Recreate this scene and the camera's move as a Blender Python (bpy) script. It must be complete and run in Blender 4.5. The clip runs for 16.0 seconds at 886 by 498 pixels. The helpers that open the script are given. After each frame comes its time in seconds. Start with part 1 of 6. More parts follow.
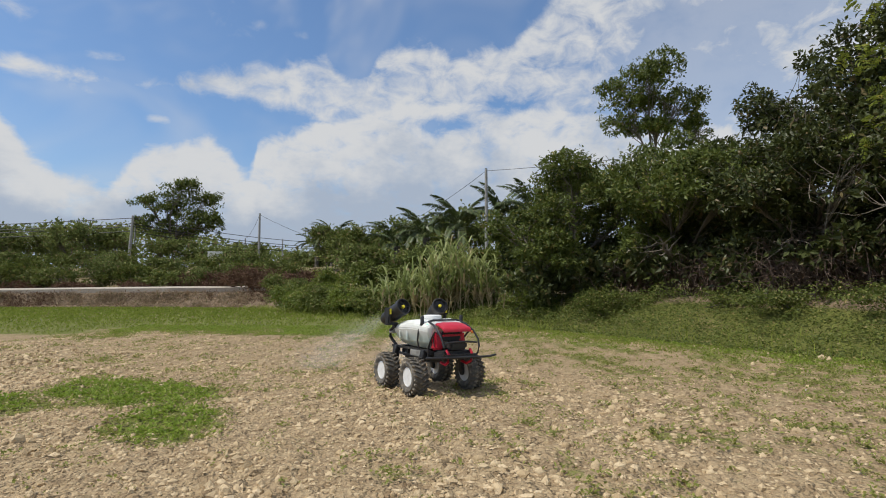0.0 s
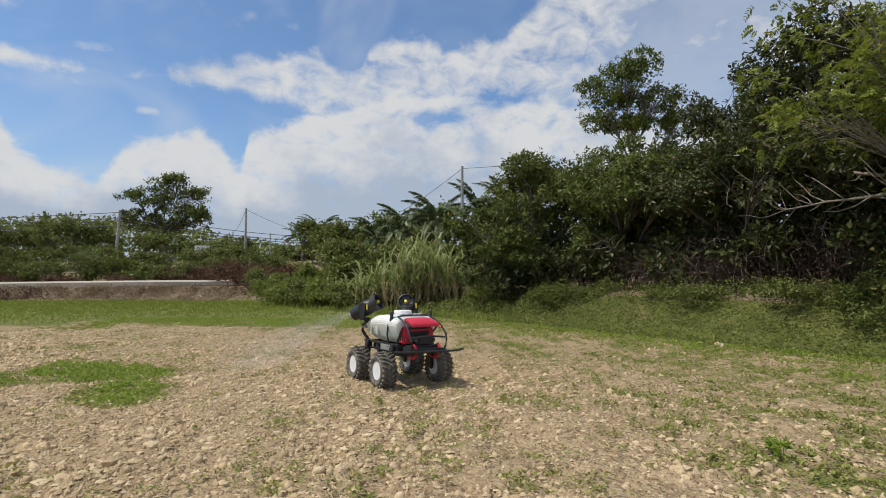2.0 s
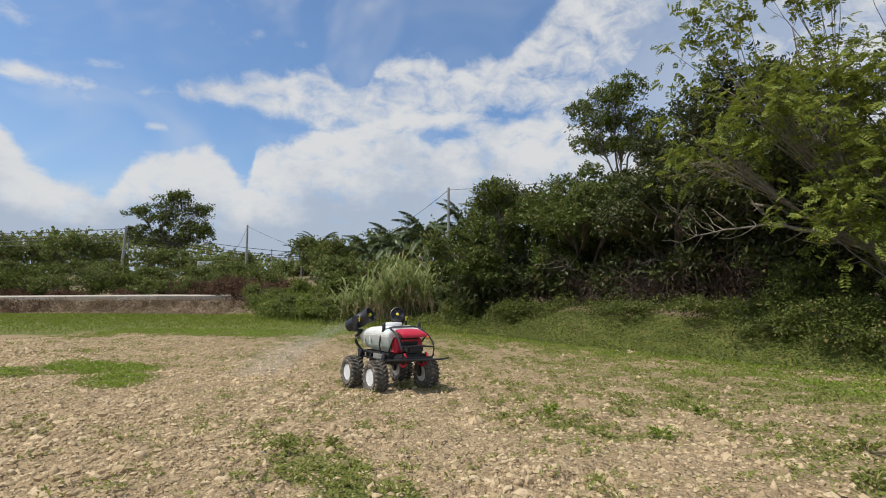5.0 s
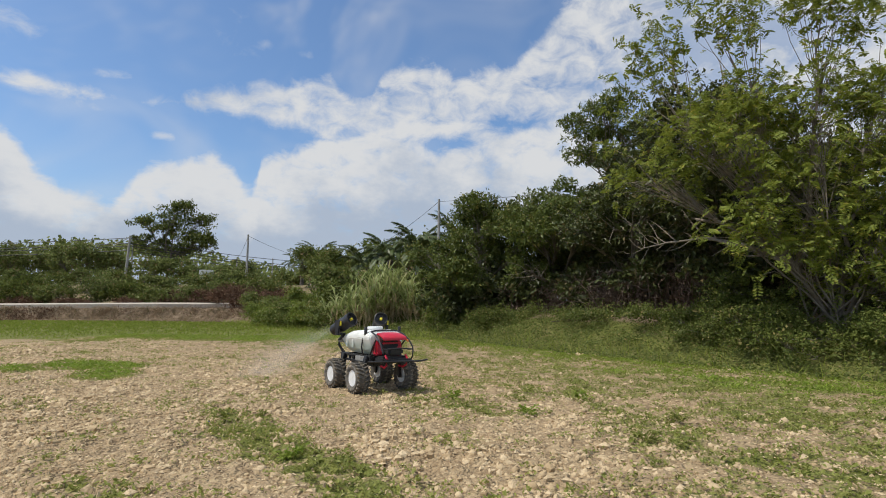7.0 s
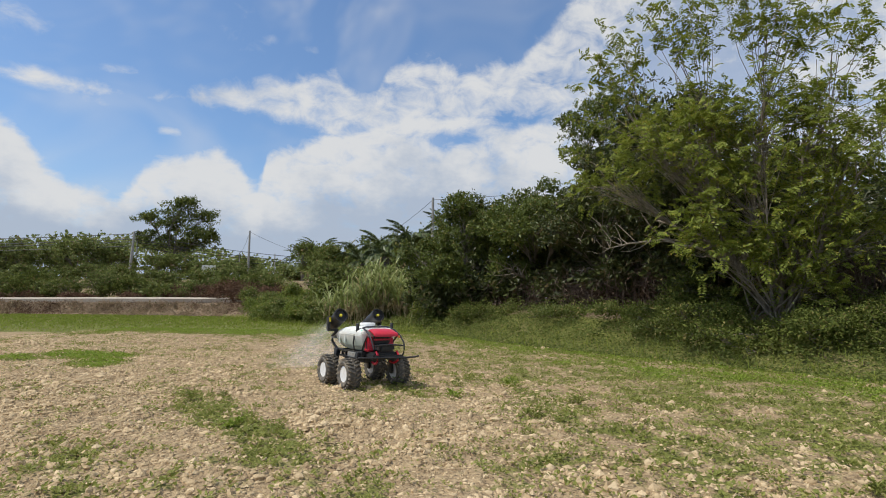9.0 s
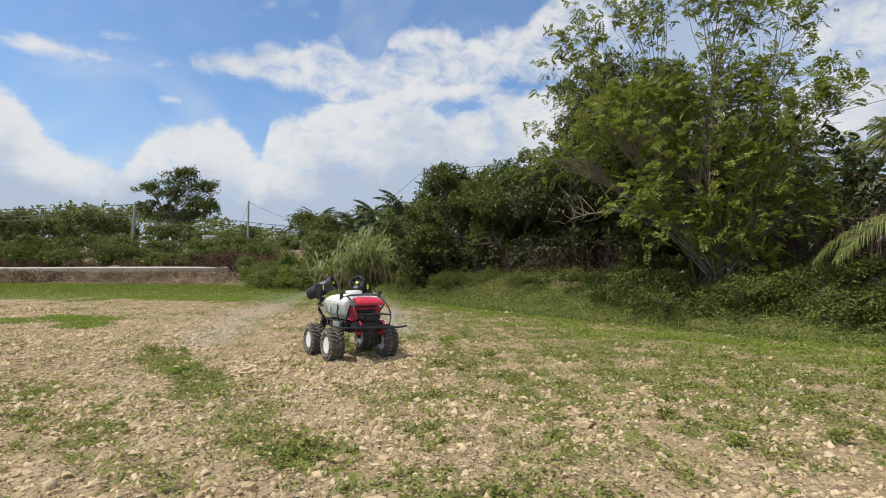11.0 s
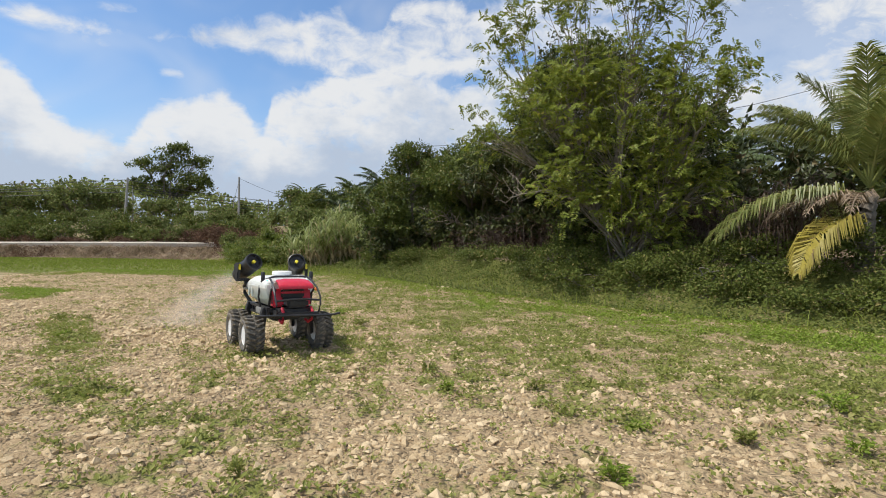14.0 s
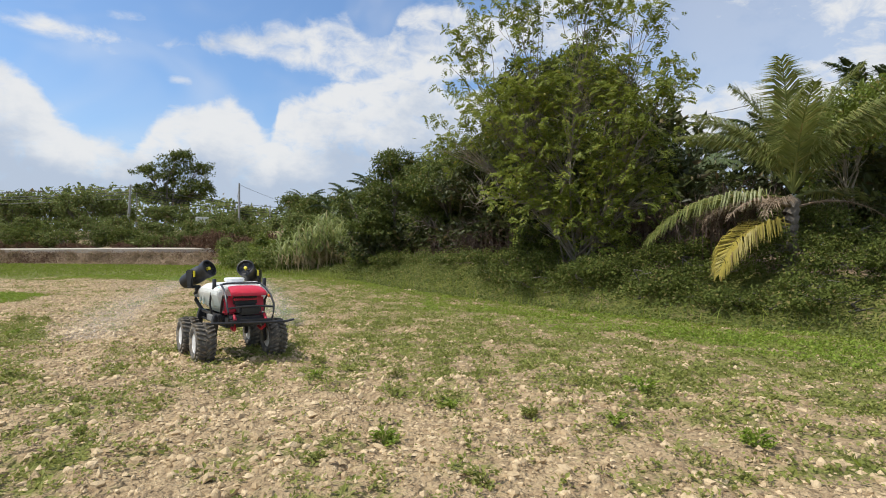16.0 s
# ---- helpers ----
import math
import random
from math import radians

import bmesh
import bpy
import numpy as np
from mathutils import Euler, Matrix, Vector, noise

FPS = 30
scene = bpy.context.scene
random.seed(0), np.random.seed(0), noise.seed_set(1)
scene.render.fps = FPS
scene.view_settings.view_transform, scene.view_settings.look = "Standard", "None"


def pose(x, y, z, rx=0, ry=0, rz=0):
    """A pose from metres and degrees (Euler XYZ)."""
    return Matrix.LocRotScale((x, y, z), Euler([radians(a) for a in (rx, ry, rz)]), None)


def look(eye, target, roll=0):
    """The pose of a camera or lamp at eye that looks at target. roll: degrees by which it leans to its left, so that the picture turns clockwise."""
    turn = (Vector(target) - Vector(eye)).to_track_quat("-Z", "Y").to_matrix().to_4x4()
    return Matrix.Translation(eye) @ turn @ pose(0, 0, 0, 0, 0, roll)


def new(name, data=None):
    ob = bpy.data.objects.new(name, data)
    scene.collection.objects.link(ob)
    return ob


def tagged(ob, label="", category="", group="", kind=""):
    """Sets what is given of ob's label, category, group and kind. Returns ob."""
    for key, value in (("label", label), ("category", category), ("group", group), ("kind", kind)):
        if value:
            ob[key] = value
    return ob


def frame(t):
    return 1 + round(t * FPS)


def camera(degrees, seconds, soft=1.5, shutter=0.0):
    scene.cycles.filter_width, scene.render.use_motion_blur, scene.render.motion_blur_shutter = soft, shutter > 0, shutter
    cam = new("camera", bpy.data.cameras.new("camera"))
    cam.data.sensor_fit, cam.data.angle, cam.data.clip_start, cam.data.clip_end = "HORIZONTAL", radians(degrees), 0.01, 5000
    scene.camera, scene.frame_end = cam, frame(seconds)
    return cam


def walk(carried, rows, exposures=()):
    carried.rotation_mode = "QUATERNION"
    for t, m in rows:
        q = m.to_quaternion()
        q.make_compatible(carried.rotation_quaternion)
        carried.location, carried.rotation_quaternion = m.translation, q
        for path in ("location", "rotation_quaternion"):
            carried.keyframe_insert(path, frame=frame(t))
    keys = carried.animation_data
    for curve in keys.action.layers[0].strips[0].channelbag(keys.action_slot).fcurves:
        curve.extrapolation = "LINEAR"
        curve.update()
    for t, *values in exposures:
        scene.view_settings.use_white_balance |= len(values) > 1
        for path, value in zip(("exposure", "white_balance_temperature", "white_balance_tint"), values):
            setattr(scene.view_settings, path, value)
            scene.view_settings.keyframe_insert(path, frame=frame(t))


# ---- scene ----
cam = camera(78.4, 16.0, soft=1.0)
METRES, EYE, TILT, LEAN, TURN = 14.706, 1.5, 0.0, 0.0, 0.0
ROWS = [
    (0.0, 0.0, 0.0, 0.0, 0.0, 4.5, 0.05),
    (0.5, 0.0197, -0.0292, -0.0012, -0.35, 4.35, 0.02),
    (1.0, 0.0462, -0.0573, -0.0006, -0.53, 3.86, 0.22),
    (1.5, 0.0631, -0.0848, 0.0013, -0.66, 3.85, 0.07),
    (2.0, 0.0864, -0.1052, 0.0028, -0.81, 3.79, 0.07),
    (2.5, 0.107, -0.126, 0.002, -0.87, 3.93, 0.14),
    (3.0, 0.1189, -0.1541, 0.0015, -0.82, 4.7, -0.38),
    (3.5, 0.1367, -0.1798, 0.0005, -0.73, 4.68, -0.16),
    (4.0, 0.1548, -0.208, 0.0025, -0.54, 4.75, -0.16),
    (6.5, 0.2564, -0.3544, -0.0024, -0.01, 6.36, -0.25),
    (7.0, 0.2796, -0.3764, -0.0031, 0.16, 6.36, -0.31),
    (7.5, 0.3021, -0.3924, -0.0033, 0.27, 6.09, -0.34),
    (8.0, 0.3212, -0.412, -0.0017, 0.45, 5.99, -0.44),
    (10.5, 0.4106, -0.5131, -0.0032, 0.93, 4.88, -0.5),
    (11.0, 0.4401, -0.5254, -0.004, 1.14, 2.62, -0.4),
    (11.5, 0.4713, -0.5322, -0.0029, 1.24, 1.66, -0.32),
    (12.0, 0.5049, -0.5485, -0.0033, 1.24, 1.34, -0.39),
    (12.5, 0.53, -0.5564, -0.004, 1.37, 0.44, -0.52),
    (13.0, 0.5591, -0.563, -0.0028, 1.38, -0.09, -0.51),
    (13.5, 0.583, -0.5786, -0.0004, 1.21, 0.17, -0.57),
    (14.0, 0.6069, -0.5906, -0.0016, 1.46, 0.13, -0.7),
    (14.5, 0.6318, -0.6017, 0.0001, 1.62, 0.02, -0.57),
    (15.0, 0.6586, -0.619, 0.0016, 1.73, 0.31, -0.59),
    (15.5, 0.685, -0.6342, 0.0016, 2.03, 0.75, -0.54),
    (16.0, 0.7189, -0.6422, 0.0002, 2.22, 0.54, -0.36),
]
walk(cam, [(t, pose(0, 0, EYE, TILT, LEAN, TURN) @ pose(METRES * x, METRES * y, METRES * z, 90 + pitch, roll, yaw)) for t, x, y, z, yaw, pitch, roll in ROWS],
     exposures=[(0.0, -0.22), (4.0, -0.13), (8.0, -0.13), (10.5, -0.02), (12.0, 0.07), (16.0, 0.10)])

# ---- light ----
SUN_TO = Vector((-0.49, -0.15, 0.92)).normalized()
sun = new("sun", bpy.data.lights.new("sun", "SUN"))
sun.data.energy, sun.data.angle, sun.data.color = 3.9, radians(0.53), (1.0, 0.95, 0.86)
sun.matrix_world = look(SUN_TO * 60, (0, 0, 0))


def link(nt, a, b):
    nt.links.new(a, b)


def math_node(nt, op, a, b=0.0, c=0.0):
    n = nt.nodes.new("ShaderNodeMath")
    n.operation = op
    for i, v in enumerate((a, b, c)):
        if isinstance(v, (int, float)):
            n.inputs[i].default_value = v
        else:
            nt.links.new(v, n.inputs[i])
    return n.outputs[0]


def ramp_node(nt, fac, lo, hi):
    n = nt.nodes.new("ShaderNodeMapRange")
    n.interpolation_type = "SMOOTHSTEP"
    n.inputs[1].default_value, n.inputs[2].default_value = lo, hi
    nt.links.new(fac, n.inputs[0])
    return n.outputs[0]


def mix_node(nt, fac, a, b):
    n = nt.nodes.new("ShaderNodeMix")
    n.data_type = "RGBA"
    for socket, v in ((n.inputs[0], fac), (n.inputs[6], a), (n.inputs[7], b)):
        if isinstance(v, (int, float)):
            socket.default_value = v
        elif isinstance(v, tuple):
            socket.default_value = (*v, 1)
        else:
            nt.links.new(v, socket)
    return n.outputs[2]


def noise_node(nt, vector, scale, detail=4.0, rough=0.55, distort=0.0):
    n = nt.nodes.new("ShaderNodeTexNoise")
    n.inputs["Scale"].default_value, n.inputs["Detail"].default_value = scale, detail
    n.inputs["Roughness"].default_value, n.inputs["Distortion"].default_value = rough, distort
    if vector is not None:
        nt.links.new(vector, n.inputs["Vector"])
    return n.outputs["Fac"]


# Upper edge of the heaped clouds, and the lower and upper edges of the layer above them: heading, height in degrees.
HEAPS = [(-45, 16.5), (-39.9, 15.0), (-38.1, 12.4), (-36.0, 10.6), (-33.4, 10.6), (-32.2, 9.6), (-31.0, 11.2), (-30.0, 13.0), (-25.7, 14.5), (-23.5, 15.3), (-21.6, 14.0), (-20.6, 12.2), (-19.7, 12.2), (-19.2, 14.6), (-15.7, 16.8), (-11.1, 18.3), (-5.0, 20.2), (4.0, 20.6), (14.0, 19.0), (24.0, 18.0), (45.0, 18.0)]
LAYER_TOP = [(-30.5, 18.6), (-27.8, 19.4), (-25.9, 20.3), (-22.4, 21.4), (-18.6, 22.2), (-12.3, 23.3), (-10.4, 21.9), (-8.2, 22.3), (-7.0, 24.3), (-4.5, 25.0), (-1.5, 25.2), (1.0, 24.2), (3.4, 25.0), (7.1, 25.2), (8.9, 26.6), (12.3, 29.5), (18.0, 35.0), (45.0, 38.0)]
LAYER_LOW = [(-30.5, 18.6), (-27.8, 18.9), (-24.9, 18.6), (-20.7, 18.4), (-15.7, 18.2), (-11.1, 16.0), (45.0, 14.0)]
# Lone wisps, and gaps in the cover: heading and height in degrees, half widths, weight.
CLOUDS = [
    (-37.8, 18.6, 3.2, 1.0, 1.1), (-32.7, 20.6, 2.4, 0.6, 0.6), (-19.2, 25.7, 1.1, 0.6, 0.55), (-14.7, 25.1, 1.1, 0.5, 0.45), (-34.1, 17.4, 2.4, 0.8, 0.5), (-28.0, 16.0, 1.7, 0.55, 0.85), (-40.5, 22.8, 3.0, 1.6, 0.7), (-23.5, 26.0, 4.0, 3.5, 0.28),
    (0.5, 17.3, 4.0, 1.1, -1.0), (6.5, 19.0, 3.0, 1.0, -0.8), (-7.2, 22.3, 2.4, 0.5, -0.7), (25.0, 17.0, 8.0, 2.2, -0.9), (26.0, 25.0, 7.0, 1.2, -0.5), (24.0, 21.0, 9.0, 5.0, -0.55),
]


def build_sky():
    world = bpy.data.worlds.new("sky")
    scene.world = world
    world.use_nodes = True
    nt = world.node_tree
    nt.nodes.clear()
    out, bg = nt.nodes.new("ShaderNodeOutputWorld"), nt.nodes.new("ShaderNodeBackground")
    sky = nt.nodes.new("ShaderNodeTexSky")
    sky.sky_type, sky.sun_disc = "NISHITA", False
    sky.sun_elevation, sky.sun_rotation = math.asin(SUN_TO.z), math.atan2(SUN_TO.x, SUN_TO.y)
    sky.air_density, sky.dust_density, sky.ozone_density = 1.0, 1.2, 2.0
    tc = nt.nodes.new("ShaderNodeTexCoord")
    sep = nt.nodes.new("ShaderNodeSeparateXYZ")
    link(nt, tc.outputs["Generated"], sep.inputs[0])
    x, y, z = sep.outputs
    az = math_node(nt, "MULTIPLY", math_node(nt, "ARCTAN2", x, y), 57.2958)
    el = math_node(nt, "MULTIPLY", math_node(nt, "ARCSINE", z), 57.2958)
    flat = nt.nodes.new("ShaderNodeCombineXYZ")
    link(nt, az, flat.inputs[0])
    link(nt, math_node(nt, "MULTIPLY", el, 1.5), flat.inputs[1])
    big = noise_node(nt, flat.outputs[0], 0.085, 8.0, 0.62, 0.3)
    wisp = noise_node(nt, flat.outputs[0], 0.05, 3.0, 0.6, 1.2)
    total = None
    for a, e, wa, we, weight in CLOUDS:
        da = math_node(nt, "DIVIDE", math_node(nt, "SUBTRACT", az, float(a)), float(wa))
        de = math_node(nt, "DIVIDE", math_node(nt, "SUBTRACT", el, float(e)), float(we))
        r2 = math_node(nt, "ADD", math_node(nt, "MULTIPLY", da, da), math_node(nt, "MULTIPLY", de, de))
        g = math_node(nt, "MULTIPLY", math_node(nt, "EXPONENT", math_node(nt, "MULTIPLY", r2, -1.0)), weight)
        total = g if total is None else math_node(nt, "ADD", total, g)
    def profile(points):
        """A height in degrees that follows the heading along the given line."""
        ramp = nt.nodes.new("ShaderNodeValToRGB")
        marks = ramp.color_ramp.elements
        while len(marks) < len(points):
            marks.new(0.5)
        for mark, (a, e) in zip(marks, points):
            mark.position, mark.color = (a + 50) / 100, (e / 40, e / 40, e / 40, 1)
        link(nt, math_node(nt, "DIVIDE", math_node(nt, "ADD", az, 50.0), 100.0), ramp.inputs[0])
        return math_node(nt, "MULTIPLY", ramp.outputs[0], 40.0)
    edge, roof, floor_of = profile(HEAPS), profile(LAYER_TOP), profile(LAYER_LOW)
    puff = noise_node(nt, flat.outputs[0], 0.34, 7.0, 0.62, 0.4)
    rag = math_node(nt, "ADD", math_node(nt, "MULTIPLY", math_node(nt, "SUBTRACT", puff, 0.5), 2.6), math_node(nt, "MULTIPLY", math_node(nt, "SUBTRACT", big, 0.5), 1.0))
    heap = math_node(nt, "ADD", math_node(nt, "MINIMUM", math_node(nt, "MULTIPLY", math_node(nt, "SUBTRACT", edge, el), 0.75), 1.0), rag)
    sheet = math_node(nt, "MINIMUM", math_node(nt, "SUBTRACT", roof, el), math_node(nt, "MULTIPLY", math_node(nt, "SUBTRACT", el, floor_of), 1.2))
    sheet = math_node(nt, "ADD", math_node(nt, "MINIMUM", math_node(nt, "MULTIPLY", sheet, 0.6), 0.62), math_node(nt, "MULTIPLY", rag, 0.9))
    # all round and overhead the sky is half covered
    away = ramp_node(nt, math_node(nt, "ABSOLUTE", az), 46, 70)
    high = ramp_node(nt, el, 36, 46)
    every = math_node(nt, "MAXIMUM", away, high)
    beyond = math_node(nt, "ADD", math_node(nt, "MULTIPLY", math_node(nt, "SUBTRACT", big, 0.5), 4.0), 0.3)
    field = math_node(nt, "ADD", math_node(nt, "MAXIMUM", heap, sheet), total)
    field = math_node(nt, "ADD", math_node(nt, "MULTIPLY", field, math_node(nt, "SUBTRACT", 1.0, every)), math_node(nt, "MULTIPLY", every, beyond))
    lone = math_node(nt, "ADD", math_node(nt, "ADD", total, math_node(nt, "MULTIPLY", rag, 0.55)), -0.28)
    cover = math_node(nt, "MAXIMUM", math_node(nt, "MULTIPLY", ramp_node(nt, field, -0.25, 1.05), 0.97), math_node(nt, "MULTIPLY", ramp_node(nt, lone, 0.0, 0.9), 0.75))
    veil = math_node(nt, "MULTIPLY", ramp_node(nt, wisp, 0.42, 0.85), 0.45)
    veil = math_node(nt, "MAXIMUM", veil, math_node(nt, "MULTIPLY", ramp_node(nt, az, 8, 24), 0.42))
    cover = math_node(nt, "MAXIMUM", cover, veil)
    lump = math_node(nt, "ADD", math_node(nt, "MULTIPLY", noise_node(nt, flat.outputs[0], 0.14, 7.0, 0.6), 0.65), math_node(nt, "MULTIPLY", noise_node(nt, flat.outputs[0], 0.045, 3.0, 0.5), 0.35))
    crest = math_node(nt, "MULTIPLY", math_node(nt, "SUBTRACT", 1.0, ramp_node(nt, math_node(nt, "SUBTRACT", edge, el), 1.0, 10.0)), 0.17)
    low = math_node(nt, "MULTIPLY", math_node(nt, "SUBTRACT", 1.0, ramp_node(nt, el, 3, 12)), 0.30)
    body = ramp_node(nt, math_node(nt, "SUBTRACT", math_node(nt, "ADD", lump, crest), low), 0.41, 0.68)
    white = mix_node(nt, body, CLOUD_LOW, CLOUD_TOP)
    haze = math_node(nt, "SUBTRACT", 1.0, ramp_node(nt, el, -1, 16))
    tint = nt.nodes.new("ShaderNodeMix")
    tint.data_type, tint.blend_type = "RGBA", "MULTIPLY"
    tint.inputs[0].default_value = 1.0
    tint.inputs[7].default_value = (SKY_TINT[0], SKY_TINT[1], SKY_TINT[2], 1)
    link(nt, sky.outputs[0], tint.inputs[6])
    base = mix_node(nt, math_node(nt, "MULTIPLY", haze, 0.55), tint.outputs[2], (0.50, 0.60, 0.74))
    link(nt, mix_node(nt, cover, base, white), bg.inputs["Color"])
    bg.inputs["Strength"].default_value = 1.0
    link(nt, bg.outputs[0], out.inputs["Surface"])


SKY_TINT = (0.122, 0.144, 0.162)
CLOUD_LOW, CLOUD_TOP = (0.45, 0.525, 0.645), (0.76, 0.77, 0.78)
build_sky()


# ---- materials ----
def principled(name):
    m = bpy.data.materials.new(name)
    m.use_nodes = True
    return m, m.node_tree, m.node_tree.nodes["Principled BSDF"]


def bump_on(nt, bsdf, height, strength, distance):
    b = nt.nodes.new("ShaderNodeBump")
    b.inputs["Strength"].default_value, b.inputs["Distance"].default_value = strength, distance
    link(nt, height, b.inputs["Height"])
    link(nt, b.outputs[0], bsdf.inputs["Normal"])


def surface(name, c1, c2, scale, rough=0.6, metal=0.0, bump=0.2, dist=0.004, dirt=None, dirt_amount=0.4, spec=0.5):
    """A solid surface: two colours mottled by noise, fine bump, and dirt in patches."""
    m, nt, p = principled(name)
    tc = nt.nodes.new("ShaderNodeTexCoord").outputs["Object"]
    fine, coarse = noise_node(nt, tc, scale, 6.0), noise_node(nt, tc, scale * 0.17, 3.0)
    col = mix_node(nt, ramp_node(nt, math_node(nt, "ADD", math_node(nt, "MULTIPLY", fine, 0.5), math_node(nt, "MULTIPLY", coarse, 0.5)), 0.35, 0.65), c1, c2)
    if dirt:
        col = mix_node(nt, math_node(nt, "MULTIPLY", ramp_node(nt, noise_node(nt, tc, scale * 0.35, 8.0, 0.7), 0.5, 0.68), dirt_amount), col, dirt)
    link(nt, col, p.inputs["Base Color"])
    link(nt, math_node(nt, "ADD", math_node(nt, "MULTIPLY", fine, 0.25), rough - 0.12), p.inputs["Roughness"])
    p.inputs["Metallic"].default_value = metal
    p.inputs["Specular IOR Level"].default_value = spec
    bump_on(nt, p, fine, bump, dist)
    return m


def leaf_material(name, c1, c2, c3, rough=0.42, through_light=0.3, spec=0.4):
    """Leaves: colour differs leaf by leaf, some light passes through."""
    m, nt, p = principled(name)
    geo = nt.nodes.new("ShaderNodeNewGeometry")
    rnd = geo.outputs["Random Per Island"]
    tc = nt.nodes.new("ShaderNodeTexCoord").outputs["Object"]
    patch = ramp_node(nt, noise_node(nt, tc, 0.7, 3.0), 0.35, 0.65)
    col = mix_node(nt, ramp_node(nt, rnd, 0.0, 0.9), c1, c2)
    col = mix_node(nt, math_node(nt, "MULTIPLY", patch, 0.45), col, c2)
    col = mix_node(nt, ramp_node(nt, rnd, 0.90, 0.97), col, c3)
    link(nt, col, p.inputs["Base Color"])
    p.inputs["Roughness"].default_value = rough
    p.inputs["Specular IOR Level"].default_value = spec
    t = nt.nodes.new("ShaderNodeBsdfTranslucent")
    link(nt, col, t.inputs["Color"])
    mix = nt.nodes.new("ShaderNodeMixShader")
    mix.inputs[0].default_value = through_light
    link(nt, p.outputs[0], mix.inputs[1])
    link(nt, t.outputs[0], mix.inputs[2])
    link(nt, mix.outputs[0], nt.nodes["Material Output"].inputs["Surface"])
    return m


SOIL_PALE = (0.68, 0.53, 0.335)
SOIL_A, SOIL_B, SOIL_C = (0.450, 0.330, 0.190), (0.275, 0.190, 0.106), (0.565, 0.436, 0.268)
GREEN_A, GREEN_B = (0.140, 0.155, 0.038), (0.210, 0.220, 0.062)


def ground_material():
    m, nt, p = principled("field_ground")
    tc = nt.nodes.new("ShaderNodeTexCoord").outputs["Object"]
    att = nt.nodes.new("ShaderNodeAttribute")
    att.attribute_name = "cover"
    sep = nt.nodes.new("ShaderNodeSeparateColor")
    link(nt, att.outputs["Color"], sep.inputs[0])
    green, dry = sep.outputs[0], sep.outputs[1]
    n1, n2, n3 = noise_node(nt, tc, 0.9, 6.0), noise_node(nt, tc, 9.0, 6.0, 0.65), noise_node(nt, tc, 38.0, 5.0, 0.6)
    soil = mix_node(nt, ramp_node(nt, n2, 0.36, 0.66), SOIL_B, SOIL_A)
    soil = mix_node(nt, math_node(nt, "MULTIPLY", ramp_node(nt, n3, 0.5, 0.7), 0.6), soil, SOIL_C)
    soil = mix_node(nt, math_node(nt, "MULTIPLY", ramp_node(nt, n1, 0.45, 0.7), 0.35), soil, SOIL_B)
    warp = nt.nodes.new("ShaderNodeVectorMath")
    warp.operation = "MULTIPLY_ADD"
    warp.inputs[1].default_value = (0.06, 0.06, 0.06)
    wob = nt.nodes.new("ShaderNodeTexNoise")
    wob.inputs["Scale"].default_value = 14.0
    link(nt, tc, wob.inputs["Vector"])
    link(nt, wob.outputs["Color"], warp.inputs[0])
    link(nt, tc, warp.inputs[2])
    crumbs = []
    for cells in (11.0, 27.0):
        vor = nt.nodes.new("ShaderNodeTexVoronoi")
        vor.inputs["Scale"].default_value = cells
        link(nt, warp.outputs[0], vor.inputs["Vector"])
        crumbs.append(vor)
    tone = nt.nodes.new("ShaderNodeSeparateColor")
    link(nt, crumbs[0].outputs["Color"], tone.inputs[0])
    soil = mix_node(nt, math_node(nt, "MULTIPLY", tone.outputs[0], 0.38), soil, SOIL_C)
    grass = mix_node(nt, ramp_node(nt, n2, 0.35, 0.65), GREEN_A, GREEN_B)
    grass = mix_node(nt, math_node(nt, "MULTIPLY", ramp_node(nt, n1, 0.5, 0.75), 0.5), grass, (0.22, 0.22, 0.07))
    straw = mix_node(nt, n2, (0.22, 0.158, 0.106), (0.35, 0.262, 0.175))
    edge = ramp_node(nt, math_node(nt, "ADD", green, math_node(nt, "MULTIPLY", math_node(nt, "SUBTRACT", n2, 0.5), 1.1)), 0.42, 0.74)
    col = mix_node(nt, edge, soil, grass)
    col = mix_node(nt, ramp_node(nt, math_node(nt, "ADD", dry, math_node(nt, "MULTIPLY", math_node(nt, "SUBTRACT", n2, 0.5), 0.7)), 0.35, 0.65), col, straw)
    link(nt, col, p.inputs["Base Color"])
    p.inputs["Roughness"].default_value = 0.95
    p.inputs["Specular IOR Level"].default_value = 0.15
    rise = math_node(nt, "SUBTRACT", math_node(nt, "MULTIPLY", n3, 0.4), math_node(nt, "ADD", crumbs[0].outputs["Distance"], math_node(nt, "MULTIPLY", crumbs[1].outputs["Distance"], 0.55)))
    bump_on(nt, p, math_node(nt, "ADD", rise, math_node(nt, "MULTIPLY", n2, 0.6)), 1.0, 0.06)
    return m


